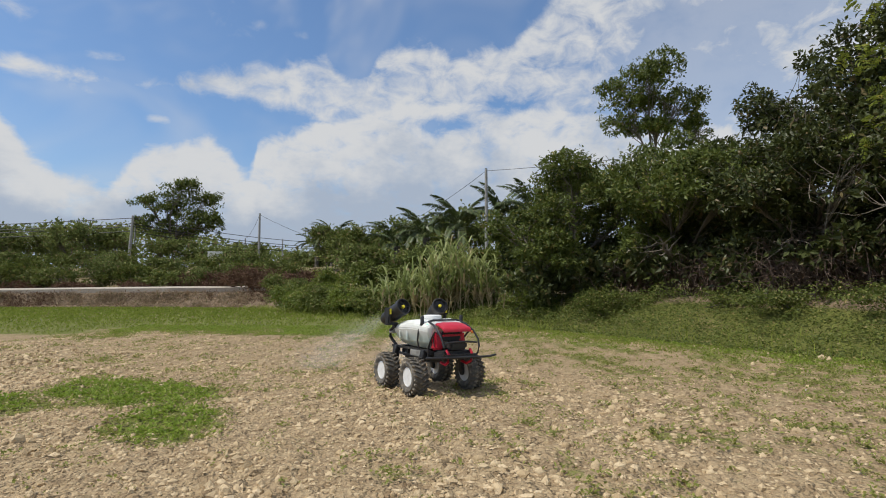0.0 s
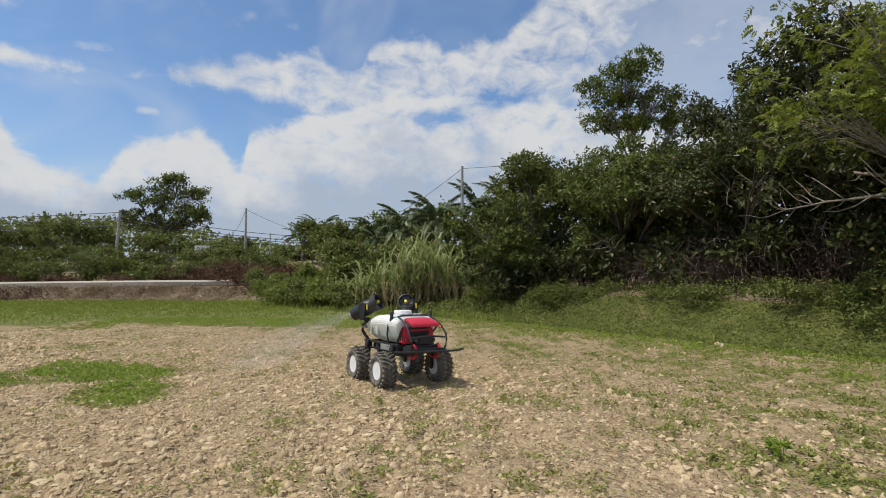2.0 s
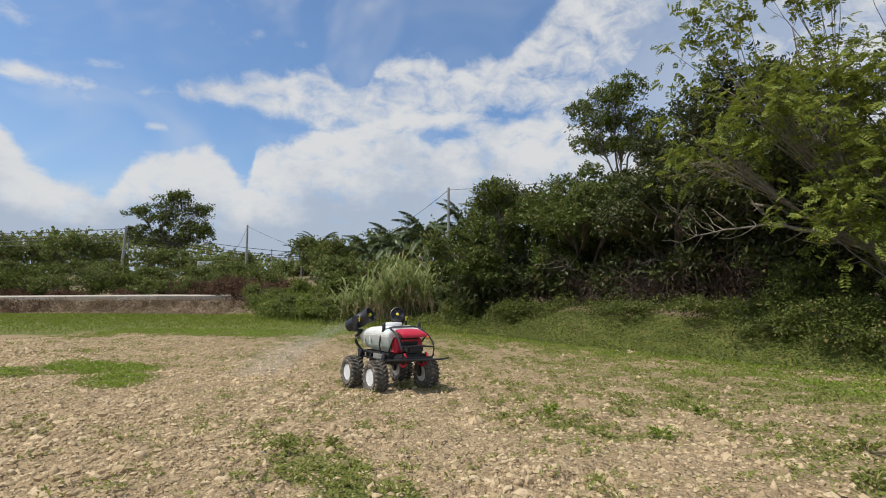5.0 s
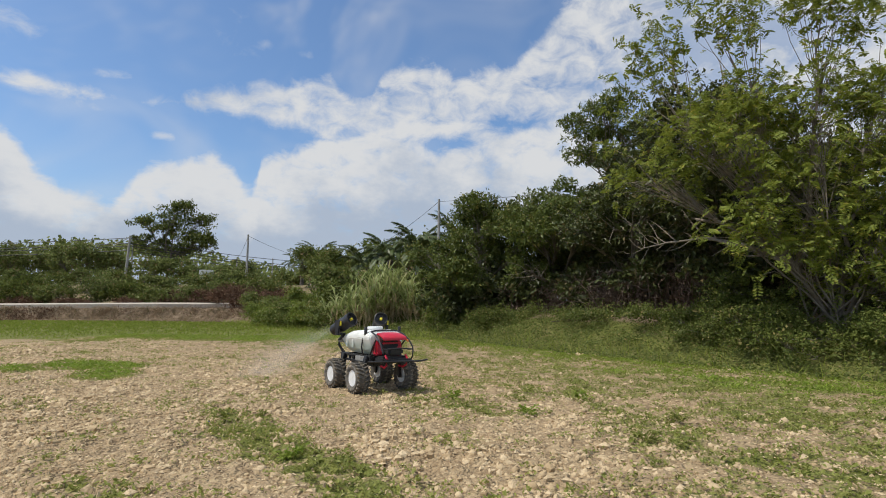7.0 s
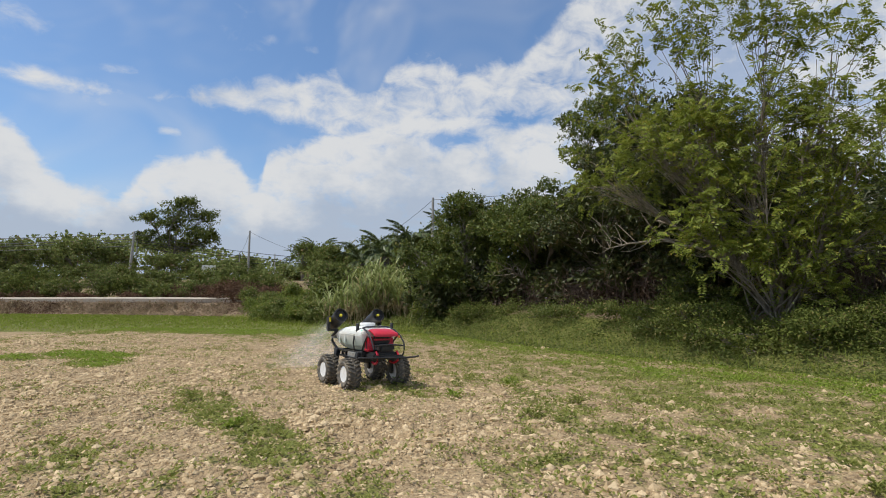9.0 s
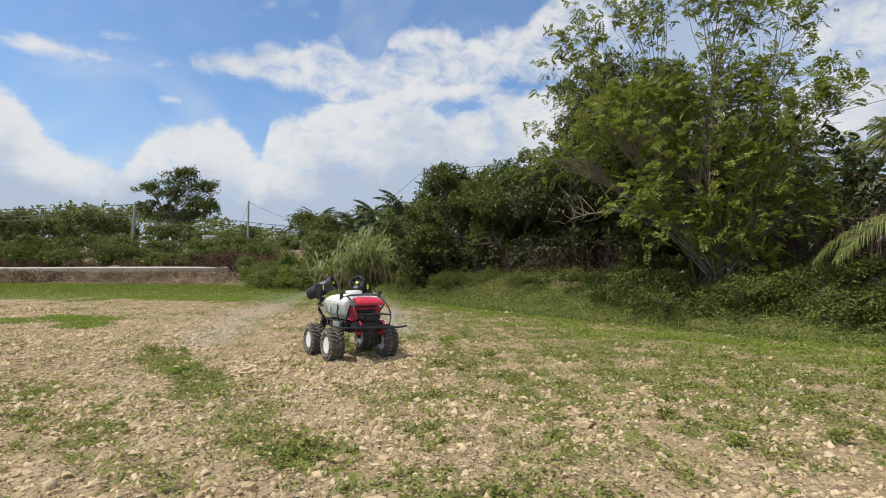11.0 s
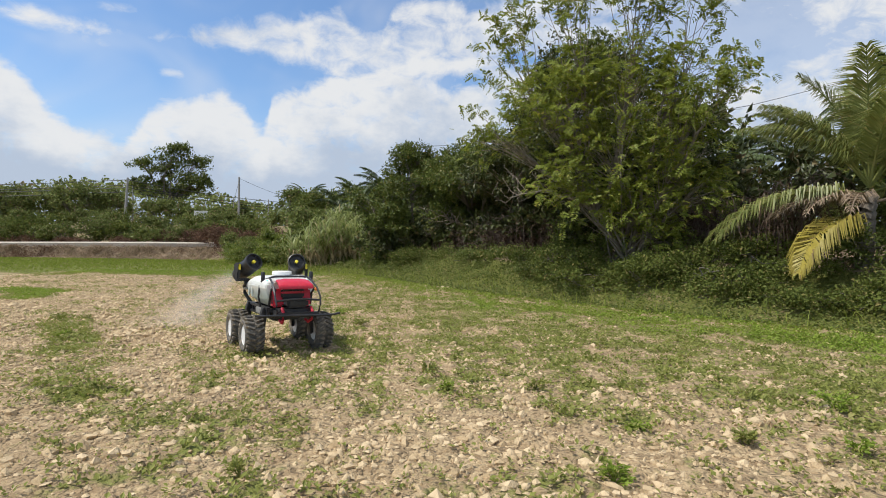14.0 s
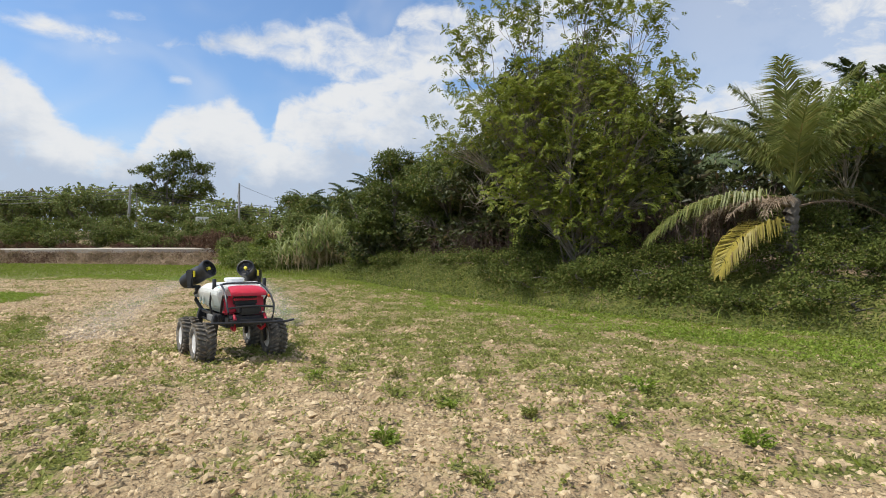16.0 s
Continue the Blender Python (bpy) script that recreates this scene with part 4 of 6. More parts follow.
# ---- the bank's cover ----
def build_bank_cover():
    rng = np.random.default_rng(21)

    def strip(n, lo, hi, s0, s1):
        x, y = rng.uniform(lo[0], hi[0], n), rng.uniform(lo[1], hi[1], n)
        s = behind(x, y)
        ok = (s > s0) & (s < s1)
        return x[ok], y[ok], s[ok]
    # leafy creepers
    x, y, s = strip(800000, (-9, -8), (30, 38), -0.35, 5.0)
    mound = (0.16 + 0.34 * np.maximum(wave(x * 1.3, y * 1.3, 5.0) + 0.35, 0) + 0.22 * np.maximum(wave(x * 3.3, y * 3.3, 3.0), 0)) * step(-0.2, 0.9, s) + 0.4 * step(1.5, 4, s)
    ok = (rng.random(len(x)) < 0.85 - 0.3 * (wave(x * 1.7, y * 1.7, 9.0) > 0.5)) & ((x < 6) | (x > 15.5) | (s < 3.6 + 0.6 * wave(x, y, 4.0)))
    x, y, s, mound = x[ok], y[ok], s[ok], np.maximum(mound[ok], 0.08)
    n = len(x)
    a = rng.uniform(0, 6.283, n)
    size = rng.uniform(0.04, 0.095, n) * (1 + 0.5 * step(16, 26, y))
    pos = np.stack([x, y, height(x, y) + mound * rng.random(n) ** 0.35], -1)
    way = np.stack([np.cos(a), np.sin(a), rng.uniform(-0.5, 0.7, n)], -1)
    normal = np.stack([rng.normal(-0.15, 0.75, n), rng.normal(-0.25, 0.75, n), np.ones(n)], -1)
    wide = size * rng.uniform(0.55, 0.85, n)
    # darker creeper leaf towards the trees; its colour also carries their shade
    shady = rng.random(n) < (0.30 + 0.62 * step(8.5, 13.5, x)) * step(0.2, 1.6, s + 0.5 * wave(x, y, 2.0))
    for name, mat, sel, label in (("creepers", MAT_VINE, ~shady, "leafy light green creepers covering the bank"), ("dark_creepers", MAT_SHRUB, shady, "tangled dark green creepers under the trees, shade put into their colour")):
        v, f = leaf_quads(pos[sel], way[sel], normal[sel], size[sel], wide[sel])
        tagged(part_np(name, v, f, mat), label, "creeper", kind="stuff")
    # grass on the bank
    x, y, s = strip(90000, (-18, -6), (20, 50), -1.3, 5.0)
    ok = rng.random(len(x)) < np.where(x > 4, (0.28 * step(2.5, 0.5, s) + 0.05) * (s > -0.4), 0.9)
    x, y = x[ok], y[ok]
    blades("bank_grass", "tall green grass on the bank", "grass", x, y, rng, 0.55, 0.014, MAT_GRASS, 0.8, 3, stuff=True)
    # dry grass by the low road
    x, y, s = strip(36000, (-75, 44), (-10, 72), 0.0, 14.0)
    ok = s > 6.8
    fx, fy, fs = strip(60000, (-75, 50), (-13, 57), 0.0, 1.45)
    # dead scrub heaped along the bank below the road
    cx, cy, cs = strip(2600, (-75, 50), (-12, 58), -0.1, 1.5)
    k = 30
    tall = np.repeat(rng.uniform(0.2, 0.7, len(cx)) * (0.5 + 0.9 * grain(cx, cy, 3.0, 9)) * (1.0 - 0.5 * np.clip(cs, 0, 1.3)), k)
    qx, qy = np.repeat(cx, k) + rng.normal(0, 0.45, len(cx) * k), np.repeat(cy, k) + rng.normal(0, 0.3, len(cx) * k)
    n = len(qx)
    size = rng.uniform(0.12, 0.34, n)
    brown = np.repeat(grain(cx, cy, 2.2, 6) > 0.58, k)
    pos = np.stack([qx, qy, height(qx, qy) + tall * rng.random(n)], -1)
    for name, mat, sel, label in (("dead_scrub", MAT_DRY, brown, "reddish brown dead scrub on the road's bank"), ("pale_scrub", MAT_STRAW, ~brown, "straw-coloured dead scrub on the road's bank")):
        v, f = leaf_quads(pos[sel], spread(rng, n)[sel] + np.array([0, 0, 0.4]), spread(rng, n)[sel], size[sel], size[sel] * 0.28)
        tagged(part_np(name, v, f, mat), label, "scrub", kind="stuff")
    blades("dry_bank_grass", "matted brown dry grass on the road's bank", "grass", fx, fy, rng, 0.14 + 0.3 * np.maximum(wave(fx * 0.9, fy * 0.9, 3.0) + 0.2, 0), 0.06, MAT_STRAW, 1.2, 2, stuff=True)
    blades("dry_roadside_grass", "brown dry grass beside the concrete road", "grass", x[ok], y[ok], rng, 0.5, 0.05, MAT_STRAW, 0.9, 2, stuff=True)


build_bank_cover()


def build_plants():
    # large glossy bushes at the head of the bank
    tree("broadleaf_tree", "dense dark green broadleaf tree with glossy leaves", "tree", (6.2, 25.8),
         [(-2.6, 0, 3.0, 1.9, 2.0, 1.8), (0, -0.4, 4.6, 2.5, 2.2, 2.2), (2.2, 0, 3.6, 2.4, 2.2, 2.2), (0.3, 0, 6.0, 1.6, 1.6, 1.1), (-1.4, -1, 1.8, 2.0, 1.6, 1.3)],
         26000, 0.19, MAT_BROAD, 31, 0.12, 3, clump=0.16)
    tree("broadleaf_tree", "tall dark green broadleaf tree with a rounded crown", "tree", (10.2, 25.0),
         [(-1.4, 0, 4.6, 2.4, 2.2, 2.3), (0.9, 0, 5.8, 2.2, 2.0, 1.7), (2.2, 0.2, 4.2, 2.2, 2.2, 2.0), (-0.4, -0.8, 3.4, 2.4, 1.8, 1.3), (-1.6, -3.0, 4.2, 2.2, 1.7, 1.2), (0.6, -3.6, 4.8, 2.0, 1.7, 1.2), (-0.9, -5.0, 3.7, 1.9, 1.5, 1.1), (0.6, -5.6, 4.4, 1.7, 1.4, 1.0), (-1.8, -2.6, 2.0, 1.5, 1.2, 1.1)],
         26000, 0.19, MAT_BROAD, 32, 0.12, 3, clump=0.16, limbs=[[(0, 0, 0.4), (-0.5, -1.6, 1.2), (-1.2, -3.4, 1.6), (-2.2, -4.8, 2.0)]])
    tree("broadleaf_tree", "broadleaf tree with pale green new leaves over bare branches", "tree", (13.4, 20.2),
         [(-1.2, 0, 4.8, 1.9, 1.8, 1.6), (1.4, 0, 6.2, 2.4, 2.2, 2.2), (0, 0.4, 7.6, 2.0, 1.8, 1.5), (2.6, 0, 4.2, 2.0, 2.0, 1.8), (-2.4, -1.0, 4.0, 2.0, 1.8, 1.1), (-1.6, -3.0, 4.6, 1.9, 1.8, 1.2), (0.2, -3.4, 5.4, 1.9, 1.7, 1.3), (-3.2, -2.4, 3.5, 1.7, 1.5, 1.0), (-2.0, -4.8, 3.5, 1.7, 1.4, 1.0), (-0.2, -5.4, 4.2, 1.8, 1.5, 1.2), (-0.9, -2.4, 2.3, 1.4, 1.2, 1.2)],
         22000, 0.20, MAT_SHADED, 33, 0.09, 2, clump=0.18, bare=0.25,
         limbs=[[(0, 0, 0.5), (-0.8, -0.8, 1.7), (-2.0, -1.8, 2.4), (-3.3, -2.2, 3.3)], [(0, 0, 0.6), (-0.6, -1.4, 2.2), (-1.2, -3.0, 3.0), (-2.6, -4.4, 3.3)], [(-0.8, -0.8, 1.7), (-1.6, -2.0, 1.9), (-2.8, -3.2, 1.6)], [(0, 0, 0.6), (0.2, -2.0, 1.8), (0.2, -4.4, 2.1), (-0.6, -5.6, 1.8)]])
    tree("broadleaf_tree", "tall tree behind the feathery tree, leaves darkened for shade", "tree", (16.2, 17.0),
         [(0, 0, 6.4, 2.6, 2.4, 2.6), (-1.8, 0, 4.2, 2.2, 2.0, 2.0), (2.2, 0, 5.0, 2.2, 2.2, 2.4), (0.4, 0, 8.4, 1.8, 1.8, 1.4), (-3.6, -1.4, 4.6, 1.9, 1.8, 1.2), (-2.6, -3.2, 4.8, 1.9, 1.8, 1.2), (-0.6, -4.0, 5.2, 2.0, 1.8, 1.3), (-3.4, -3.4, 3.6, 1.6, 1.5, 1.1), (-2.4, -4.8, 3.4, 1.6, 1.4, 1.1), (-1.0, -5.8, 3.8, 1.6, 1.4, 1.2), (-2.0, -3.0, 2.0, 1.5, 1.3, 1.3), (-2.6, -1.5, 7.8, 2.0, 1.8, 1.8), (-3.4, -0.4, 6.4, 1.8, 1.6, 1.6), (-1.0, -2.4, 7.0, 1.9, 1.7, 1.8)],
         24000, 0.20, MAT_SHADED, 34, 0.12, 2, clump=0.2)
    # back row added to stop light coming through; leaf colour carries shade
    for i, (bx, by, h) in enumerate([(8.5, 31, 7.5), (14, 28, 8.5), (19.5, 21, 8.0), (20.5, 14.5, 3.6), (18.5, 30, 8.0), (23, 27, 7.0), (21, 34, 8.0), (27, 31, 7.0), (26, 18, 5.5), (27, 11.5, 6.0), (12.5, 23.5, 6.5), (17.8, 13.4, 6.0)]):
        tree("background_tree", "tree added at the back of the thicket, green darkened for shade", "tree", (bx, by),
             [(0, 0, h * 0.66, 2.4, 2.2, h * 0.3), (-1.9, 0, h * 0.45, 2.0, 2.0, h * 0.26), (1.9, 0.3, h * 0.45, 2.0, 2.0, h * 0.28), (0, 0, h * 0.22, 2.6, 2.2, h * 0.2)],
             3200, 0.36, MAT_SHADED, 40 + i, 0.12, 2, clump=0.35, group="background trees")
    # tall airy tree far behind
    tree("tall_tree", "tall tree with a thin trunk and open crown", "tree", (28.0, 70.0),
         [(-0.6, 0, 26.4, 6.0, 5.6, 3.2), (-3.6, 0, 22.4, 3.8, 3.6, 2.7), (2.6, 0, 23.6, 4.0, 3.6, 2.7), (5.4, 0, 20.4, 2.7, 2.6, 2.3), (0.2, 0, 20.2, 3.6, 3.4, 2.0)],
         13000, 0.42, MAT_BROAD, 51, 0.3, 1, clump=0.34, inner=0.3, lumps=7)
    # many-stemmed tree with feathery leaves
    tree("feathery_tree", "light green many-stemmed tree with feathery compound leaves", "tree", (14.4, 9.0),
         [(-2.8, 1.5, 5.9, 1.3, 1.2, 1.1), (-1.4, 0.5, 6.4, 1.4, 1.3, 1.1), (0.2, 0.2, 6.6, 1.4, 1.3, 1.1), (1.5, -0.6, 6.0, 1.2, 1.2, 1.1), (-2.2, 0.6, 5.2, 1.8, 1.5, 1.3), (-0.2, -0.2, 5.4, 1.9, 1.6, 1.4), (1.6, -1.0, 4.8, 1.5, 1.4, 1.3),
          (-3.8, 1.8, 4.4, 1.4, 1.4, 0.9), (-0.6, 0, 3.6, 1.9, 1.5, 1.2), (0.9, -0.4, 2.6, 1.4, 1.2, 1.1), (-1.6, 0.4, 2.6, 1.5, 1.4, 1.0), (0.0, -0.6, 1.7, 1.0, 0.9, 0.9), (1.3, -1.2, 3.6, 1.1, 1.0, 1.2), (-1.2, -0.2, 1.9, 1.3, 1.0, 1.0), (0.6, -0.5, 1.2, 1.1, 0.9, 0.9), (1.5, -1.1, 2.4, 1.1, 1.0, 1.1)],
         4100, 0.32, MAT_FEATHER, 61, 0.05, 5, clump=0.16, compound=6, bare=0.10, bark=MAT_STEM, twig=40, inner=0.35,
         limbs=[[(0.15, -0.1, 0), (-0.4, 0.1, 1.1), (-0.85, 0.3, 2.05), (-0.9, 2.2, 2.6), (-1.2, 4.4, 3.2), (-2.4, 7.2, 3.9), (-4.0, 10.0, 4.1)], [(-0.85, 0.3, 2.05), (-1.3, 3.0, 3.4), (-2.2, 6.0, 4.4), (-3.4, 8.2, 5.2)], [(-0.7, 0.2, 1.8), (-1.8, 1.2, 2.6), (-2.8, 3.0, 2.9), (-3.4, 5.0, 2.7)],
                [(-0.85, 0.3, 2.05), (-1.2, 0.4, 3.6), (-1.7, 0.8, 5.6), (-2.1, 1.0, 8.0)], [(-0.7, 0.2, 1.8), (-0.3, 0.1, 4.0), (0.1, 0.1, 6.5), (0.3, 0, 9.0)], [(0.1, 0, 0), (0.4, -0.2, 2.5), (0.9, -0.6, 5.0), (1.5, -0.9, 7.8)], [(0.1, 0, 0), (0.5, -0.5, 1.6), (1.4, -1.4, 3.8), (2.5, -2.1, 5.8)]],
         sprays=[(-4.2 + 0.42 * k, 2.4 - 0.26 * k, 8.4 + 2.2 * math.sin(0.5 + k * 0.17) + 0.5 * math.sin(k * 2.3)) for k in range(16)] + [(-4.9, 3.0, 8.6), (-4.6, 2.9, 7.2), (-4.3, 2.5, 9.4), (-3.7, 2.2, 10.2), (-3.1, 1.6, 9.6), (-2.6, 1.2, 10.6), (-2.1, 1.0, 9.4), (-1.6, 0.8, 10.8), (-1.1, 0.5, 9.8), (-0.6, 0.4, 11.0), (0.0, 0.3, 9.9), (0.3, 0.2, 11.2), (0.8, 0.0, 10.1), (1.2, 0.0, 10.8), (1.9, -0.4, 10.4), (1.7, -0.6, 9.2),
                 (2.4, -1.2, 9.4), (2.5, -1.4, 8.2), (2.7, -2.0, 6.6), (2.6, -2.8, 5.4), (2.0, -2.4, 5.8), (3.0, -2.4, 6.0), (-5.1, 2.8, 6.0), (-3.9, 2.4, 8.4), (-4.6, 2.6, 5.0), (-1.9, 0.2, 8.9), (0.8, -0.4, 8.9)])
    # low growth under the trees
    low = [(13.2, 12.0, 1.3, MAT_SHRUB), (14.0, 11.0, 1.5, MAT_SHRUB), (13.0, 9.6, 1.2, MAT_SHRUB), (13.2, 8.2, 1.2, MAT_SHRUB), (12.2, 10.4, 0.7, MAT_VINE), (14.6, 6.8, 0.9, MAT_SHRUB), (15.4, 5.6, 0.6, MAT_SHRUB), (17.4, 3.2, 0.5, MAT_SHRUB), (18.8, 2.2, 0.8, MAT_SHRUB), (20.4, 1.0, 1.0, MAT_SHRUB), (11.6, 13.6, 0.8, MAT_VINE), (10.4, 16.4, 0.6, MAT_VINE), (9.4, 18.6, 0.7, MAT_VINE), (7.4, 21.4, 0.8, MAT_VINE), (21.8, 3.0, 1.8, MAT_SHRUB), (14.2, 7.9, 1.1, MAT_SHRUB), (12.4, 11.2, 1.3, MAT_SHRUB), (16.4, 5.4, 0.8, MAT_SHRUB), (19.5, 4.5, 1.4, MAT_SHRUB), (19.6, 5.6, 2.0, MAT_SHRUB), (15.6, 7.2, 1.0, MAT_SHRUB), (17.4, 6.8, 0.9, MAT_SHRUB),
           (19.8, 3.2, 0.9, MAT_SHRUB), (21.4, 1.8, 1.4, MAT_SHRUB), (23.5, 0.8, 1.6, MAT_SHRUB), (26.5, -1.0, 2.4, MAT_SHRUB), (3.2, 25.6, 1.5, MAT_LIME), (6.6, 21.8, 1.1, MAT_SHRUB)]
    vary = random.Random(77)
    for i, (bx, by, h, m) in enumerate(low):
        h = h * 0.8
        masses = [(vary.uniform(-1.1, 1.1), vary.uniform(-0.6, 0.6), h * vary.uniform(0.3, 0.8), vary.uniform(0.5, 1.0), vary.uniform(0.5, 0.9), h * vary.uniform(0.25, 0.45)) for _ in range(5)]
        tree("shrub", "low leafy green shrub on the bank", "shrub", (bx, by), masses,
             3000, 0.085, m, 70 + i, 0.022, 4, clump=0.17, ratio=0.6, group="shrubs on the bank", ragged=0.4, twig=16, bare=0.25, lumps=8, core=8)
    # added thicket that closes the space under the crowns, shade in its colour
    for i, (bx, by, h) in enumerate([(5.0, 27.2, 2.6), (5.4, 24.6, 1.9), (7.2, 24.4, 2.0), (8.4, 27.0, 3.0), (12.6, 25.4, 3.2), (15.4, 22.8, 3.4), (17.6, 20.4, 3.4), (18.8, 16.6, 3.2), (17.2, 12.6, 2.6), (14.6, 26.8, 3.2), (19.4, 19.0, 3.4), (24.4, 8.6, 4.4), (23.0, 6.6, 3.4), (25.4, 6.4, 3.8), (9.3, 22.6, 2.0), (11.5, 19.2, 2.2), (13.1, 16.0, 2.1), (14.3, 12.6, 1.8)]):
        tree("thicket_bush", "leafy bush added to fill the dark under the trees, darkened for shade", "bush", (bx, by), [(-1.0, 0, h * 0.5, 1.6, 1.3, h * 0.5), (1.0, 0.2, h * 0.5, 1.6, 1.3, h * 0.5), (0, 0, h * 0.75, 1.3, 1.2, h * 0.35)],
             1800, 0.25, MAT_SHADED, 270 + i, 0.03, 4, clump=0.25, ratio=0.55, group="thicket bushes")
    # dry brush
    for i, (bx, by, h) in enumerate([(8.7, 23.6, 1.6), (10.0, 22.0, 1.8), (11.0, 20.2, 2.0), (11.8, 18.4, 2.1), (12.6, 16.8, 2.0), (13.2, 15.2, 1.9), (13.9, 13.6, 1.8), (10.4, 19.2, 1.3), (11.4, 17.0, 1.2), (15.8, 11.2, 2.1), (16.9, 9.4, 2.1), (18.2, 6.9, 2.2)]):
        dry_bush((bx, by), h, 90 + i)
    # cane and rough grass where the bank turns
    for i, (cx, cy, h, n) in enumerate([(-0.5, 29.4, 4.0, 26), (0.9, 29.1, 4.0, 28), (0.2, 30.6, 4.5, 24), (-1.9, 30.6, 3.0, 20), (2.5, 28.2, 2.7, 18), (-3.0, 31.8, 2.0, 12), (3.7, 26.6, 1.7, 12)]):
        cane_clump((cx, cy), h, n, 101 + i)
    for i, (bx, by, h) in enumerate([(-9.2, 39.5, 1.5), (-7.2, 36.5, 1.7), (-5.2, 34.6, 1.5), (-3.4, 32.4, 1.3), (-11.5, 43.5, 1.7), (-13.5, 47.5, 1.9), (-8.5, 43, 1.9)]):
        tree("mound_shrub", "rounded green shrub smothered by creepers", "shrub", (bx, by), [(-0.9, 0, h * 0.5, 1.4, 1.3, h * 0.55), (0.9, 0, h * 0.5, 1.4, 1.3, h * 0.5), (0, -0.8, h * 0.3, 1.7, 1.2, h * 0.4)],
             5200, 0.17, MAT_VINE if i % 2 else MAT_LIME, 110 + i, 0.03, 4, clump=0.25, ratio=0.6, group="mound shrubs")
    # dead shrubs at the road's bend
    for i, (bx, by, h) in enumerate([(-14.5, 50.5, 2.0), (-17.5, 54, 2.6), (-21, 58.5, 2.6), (-24.5, 61, 2.4), (-29, 62, 2.0), (-14.0, 56, 2.4), (-34, 61, 1.2), (-41, 60.5, 1.0), (-47, 61, 1.3), (-52, 60, 1.4), (-57, 60.5, 1.2)]):
        tree("dry_bush", "reddish brown dry bush beside the road", "bush", (bx, by), [(-0.9, 0, h * 0.5, 1.6, 1.2, h * 0.5), (0.9, 0, h * 0.5, 1.6, 1.2, h * 0.45)],
             2600, 0.22, MAT_DRY, 120 + i, 0.035, 5, clump=0.35, bark=MAT_TWIG, twig=60, bare=0.2, group="dry bushes")
    # growth behind the low road
    rng = random.Random(5)
    for i in range(12):
        bx = -66 + i * 4.2 + rng.uniform(-1, 1)
        by = 63 + rng.uniform(-1.5, 3.0)
        h = rng.uniform(2.4, 4.4)
        tree("roadside_shrub", "green shrub on the slope behind the road", "shrub", (bx, by), [(-1.5, 0, h * 0.5, 2.1, 1.8, h * 0.5), (1.5, 0, h * 0.55, 2.1, 1.8, h * 0.5), (0, 0, h * 0.6, 1.8, 1.6, h * 0.5)],
             2600, 0.28, (MAT_FAR, MAT_SHRUB, MAT_VINE)[i % 3], 140 + i, 0.05, 3, clump=0.4, ratio=0.6, group="roadside shrubs")
    for i in range(11):
        bx, by, h = -74 + i * 5.2 + rng.uniform(-1, 1), 73 + rng.uniform(-2, 3), rng.uniform(2.4, 4.4)
        tree("slope_shrub", "green shrub on the slope below the poles", "shrub", (bx, by), [(-1.6, 0, h * 0.45, 2.2, 1.8, h * 0.5), (1.6, 0, h * 0.5, 2.2, 1.8, h * 0.5)],
             2600, 0.34, (MAT_VINE, MAT_FAR)[i % 2], 310 + i, 0.05, 3, clump=0.4, ratio=0.6, group="slope shrubs")
    for i in range(11):
        bx = -88 + i * 7.0 + rng.uniform(-2, 2)
        by = 88 + rng.uniform(-3, 6)
        h = rng.uniform(3.6, 7.2) if i < 6 else rng.uniform(2.2, 5.0)
        tree("roadside_tree", "bushy tree on the embankment behind the poles", "tree", (bx, by), [(-2, 0, h * 0.5, 3.0, 2.4, h * 0.45), (2, 0, h * 0.55, 3.0, 2.4, h * 0.45), (0, 0, h * 0.75, 2.4, 2.2, h * 0.32)],
             1900, 0.44, MAT_FAR, 160 + i, 0.1, 2, clump=0.55, ratio=0.6, group="roadside trees")
    for i, (bx, by, h) in enumerate([(-59, 97, 7.8), (-79, 98, 8.4), (-69, 96, 6.4), (-33, 95, 4.6), (-86, 94, 7.4)]):
        tree("roadside_tree", "tall bushy tree standing above the hedge", "tree", (bx, by), [(0, 0, h * 0.8, 1.6, 1.6, h * 0.2), (-1.2, 0, h * 0.55, 1.9, 1.7, h * 0.25), (1.2, 0, h * 0.45, 2.0, 1.8, h * 0.3)],
             2600, 0.42, MAT_FAR, 330 + i, 0.12, 1, clump=0.5, ratio=0.6, group="roadside trees", ragged=0.35)
    tree("spreading_tree", "lone spreading tree with flat layered foliage", "tree", (-50.5, 101.0),
         [(1.4, 0, 15.4, 4.0, 3.6, 1.7), (-4.8, 0, 12.6, 3.2, 2.8, 1.3), (5.6, 0, 13.4, 3.2, 2.8, 1.2), (0.4, 0, 13.2, 4.0, 3.4, 1.3), (-1.2, 0, 11.4, 3.4, 3.0, 1.3), (5.4, 0, 9.0, 4.6, 3.8, 2.6), (-4.0, 0, 8.4, 3.4, 3.0, 1.9), (0.8, 0, 7.2, 4.8, 3.8, 2.4)],
         12500, 0.44, MAT_BROAD, 181, 0.24, 1, clump=0.42, ratio=0.6, twig=14, core=3)
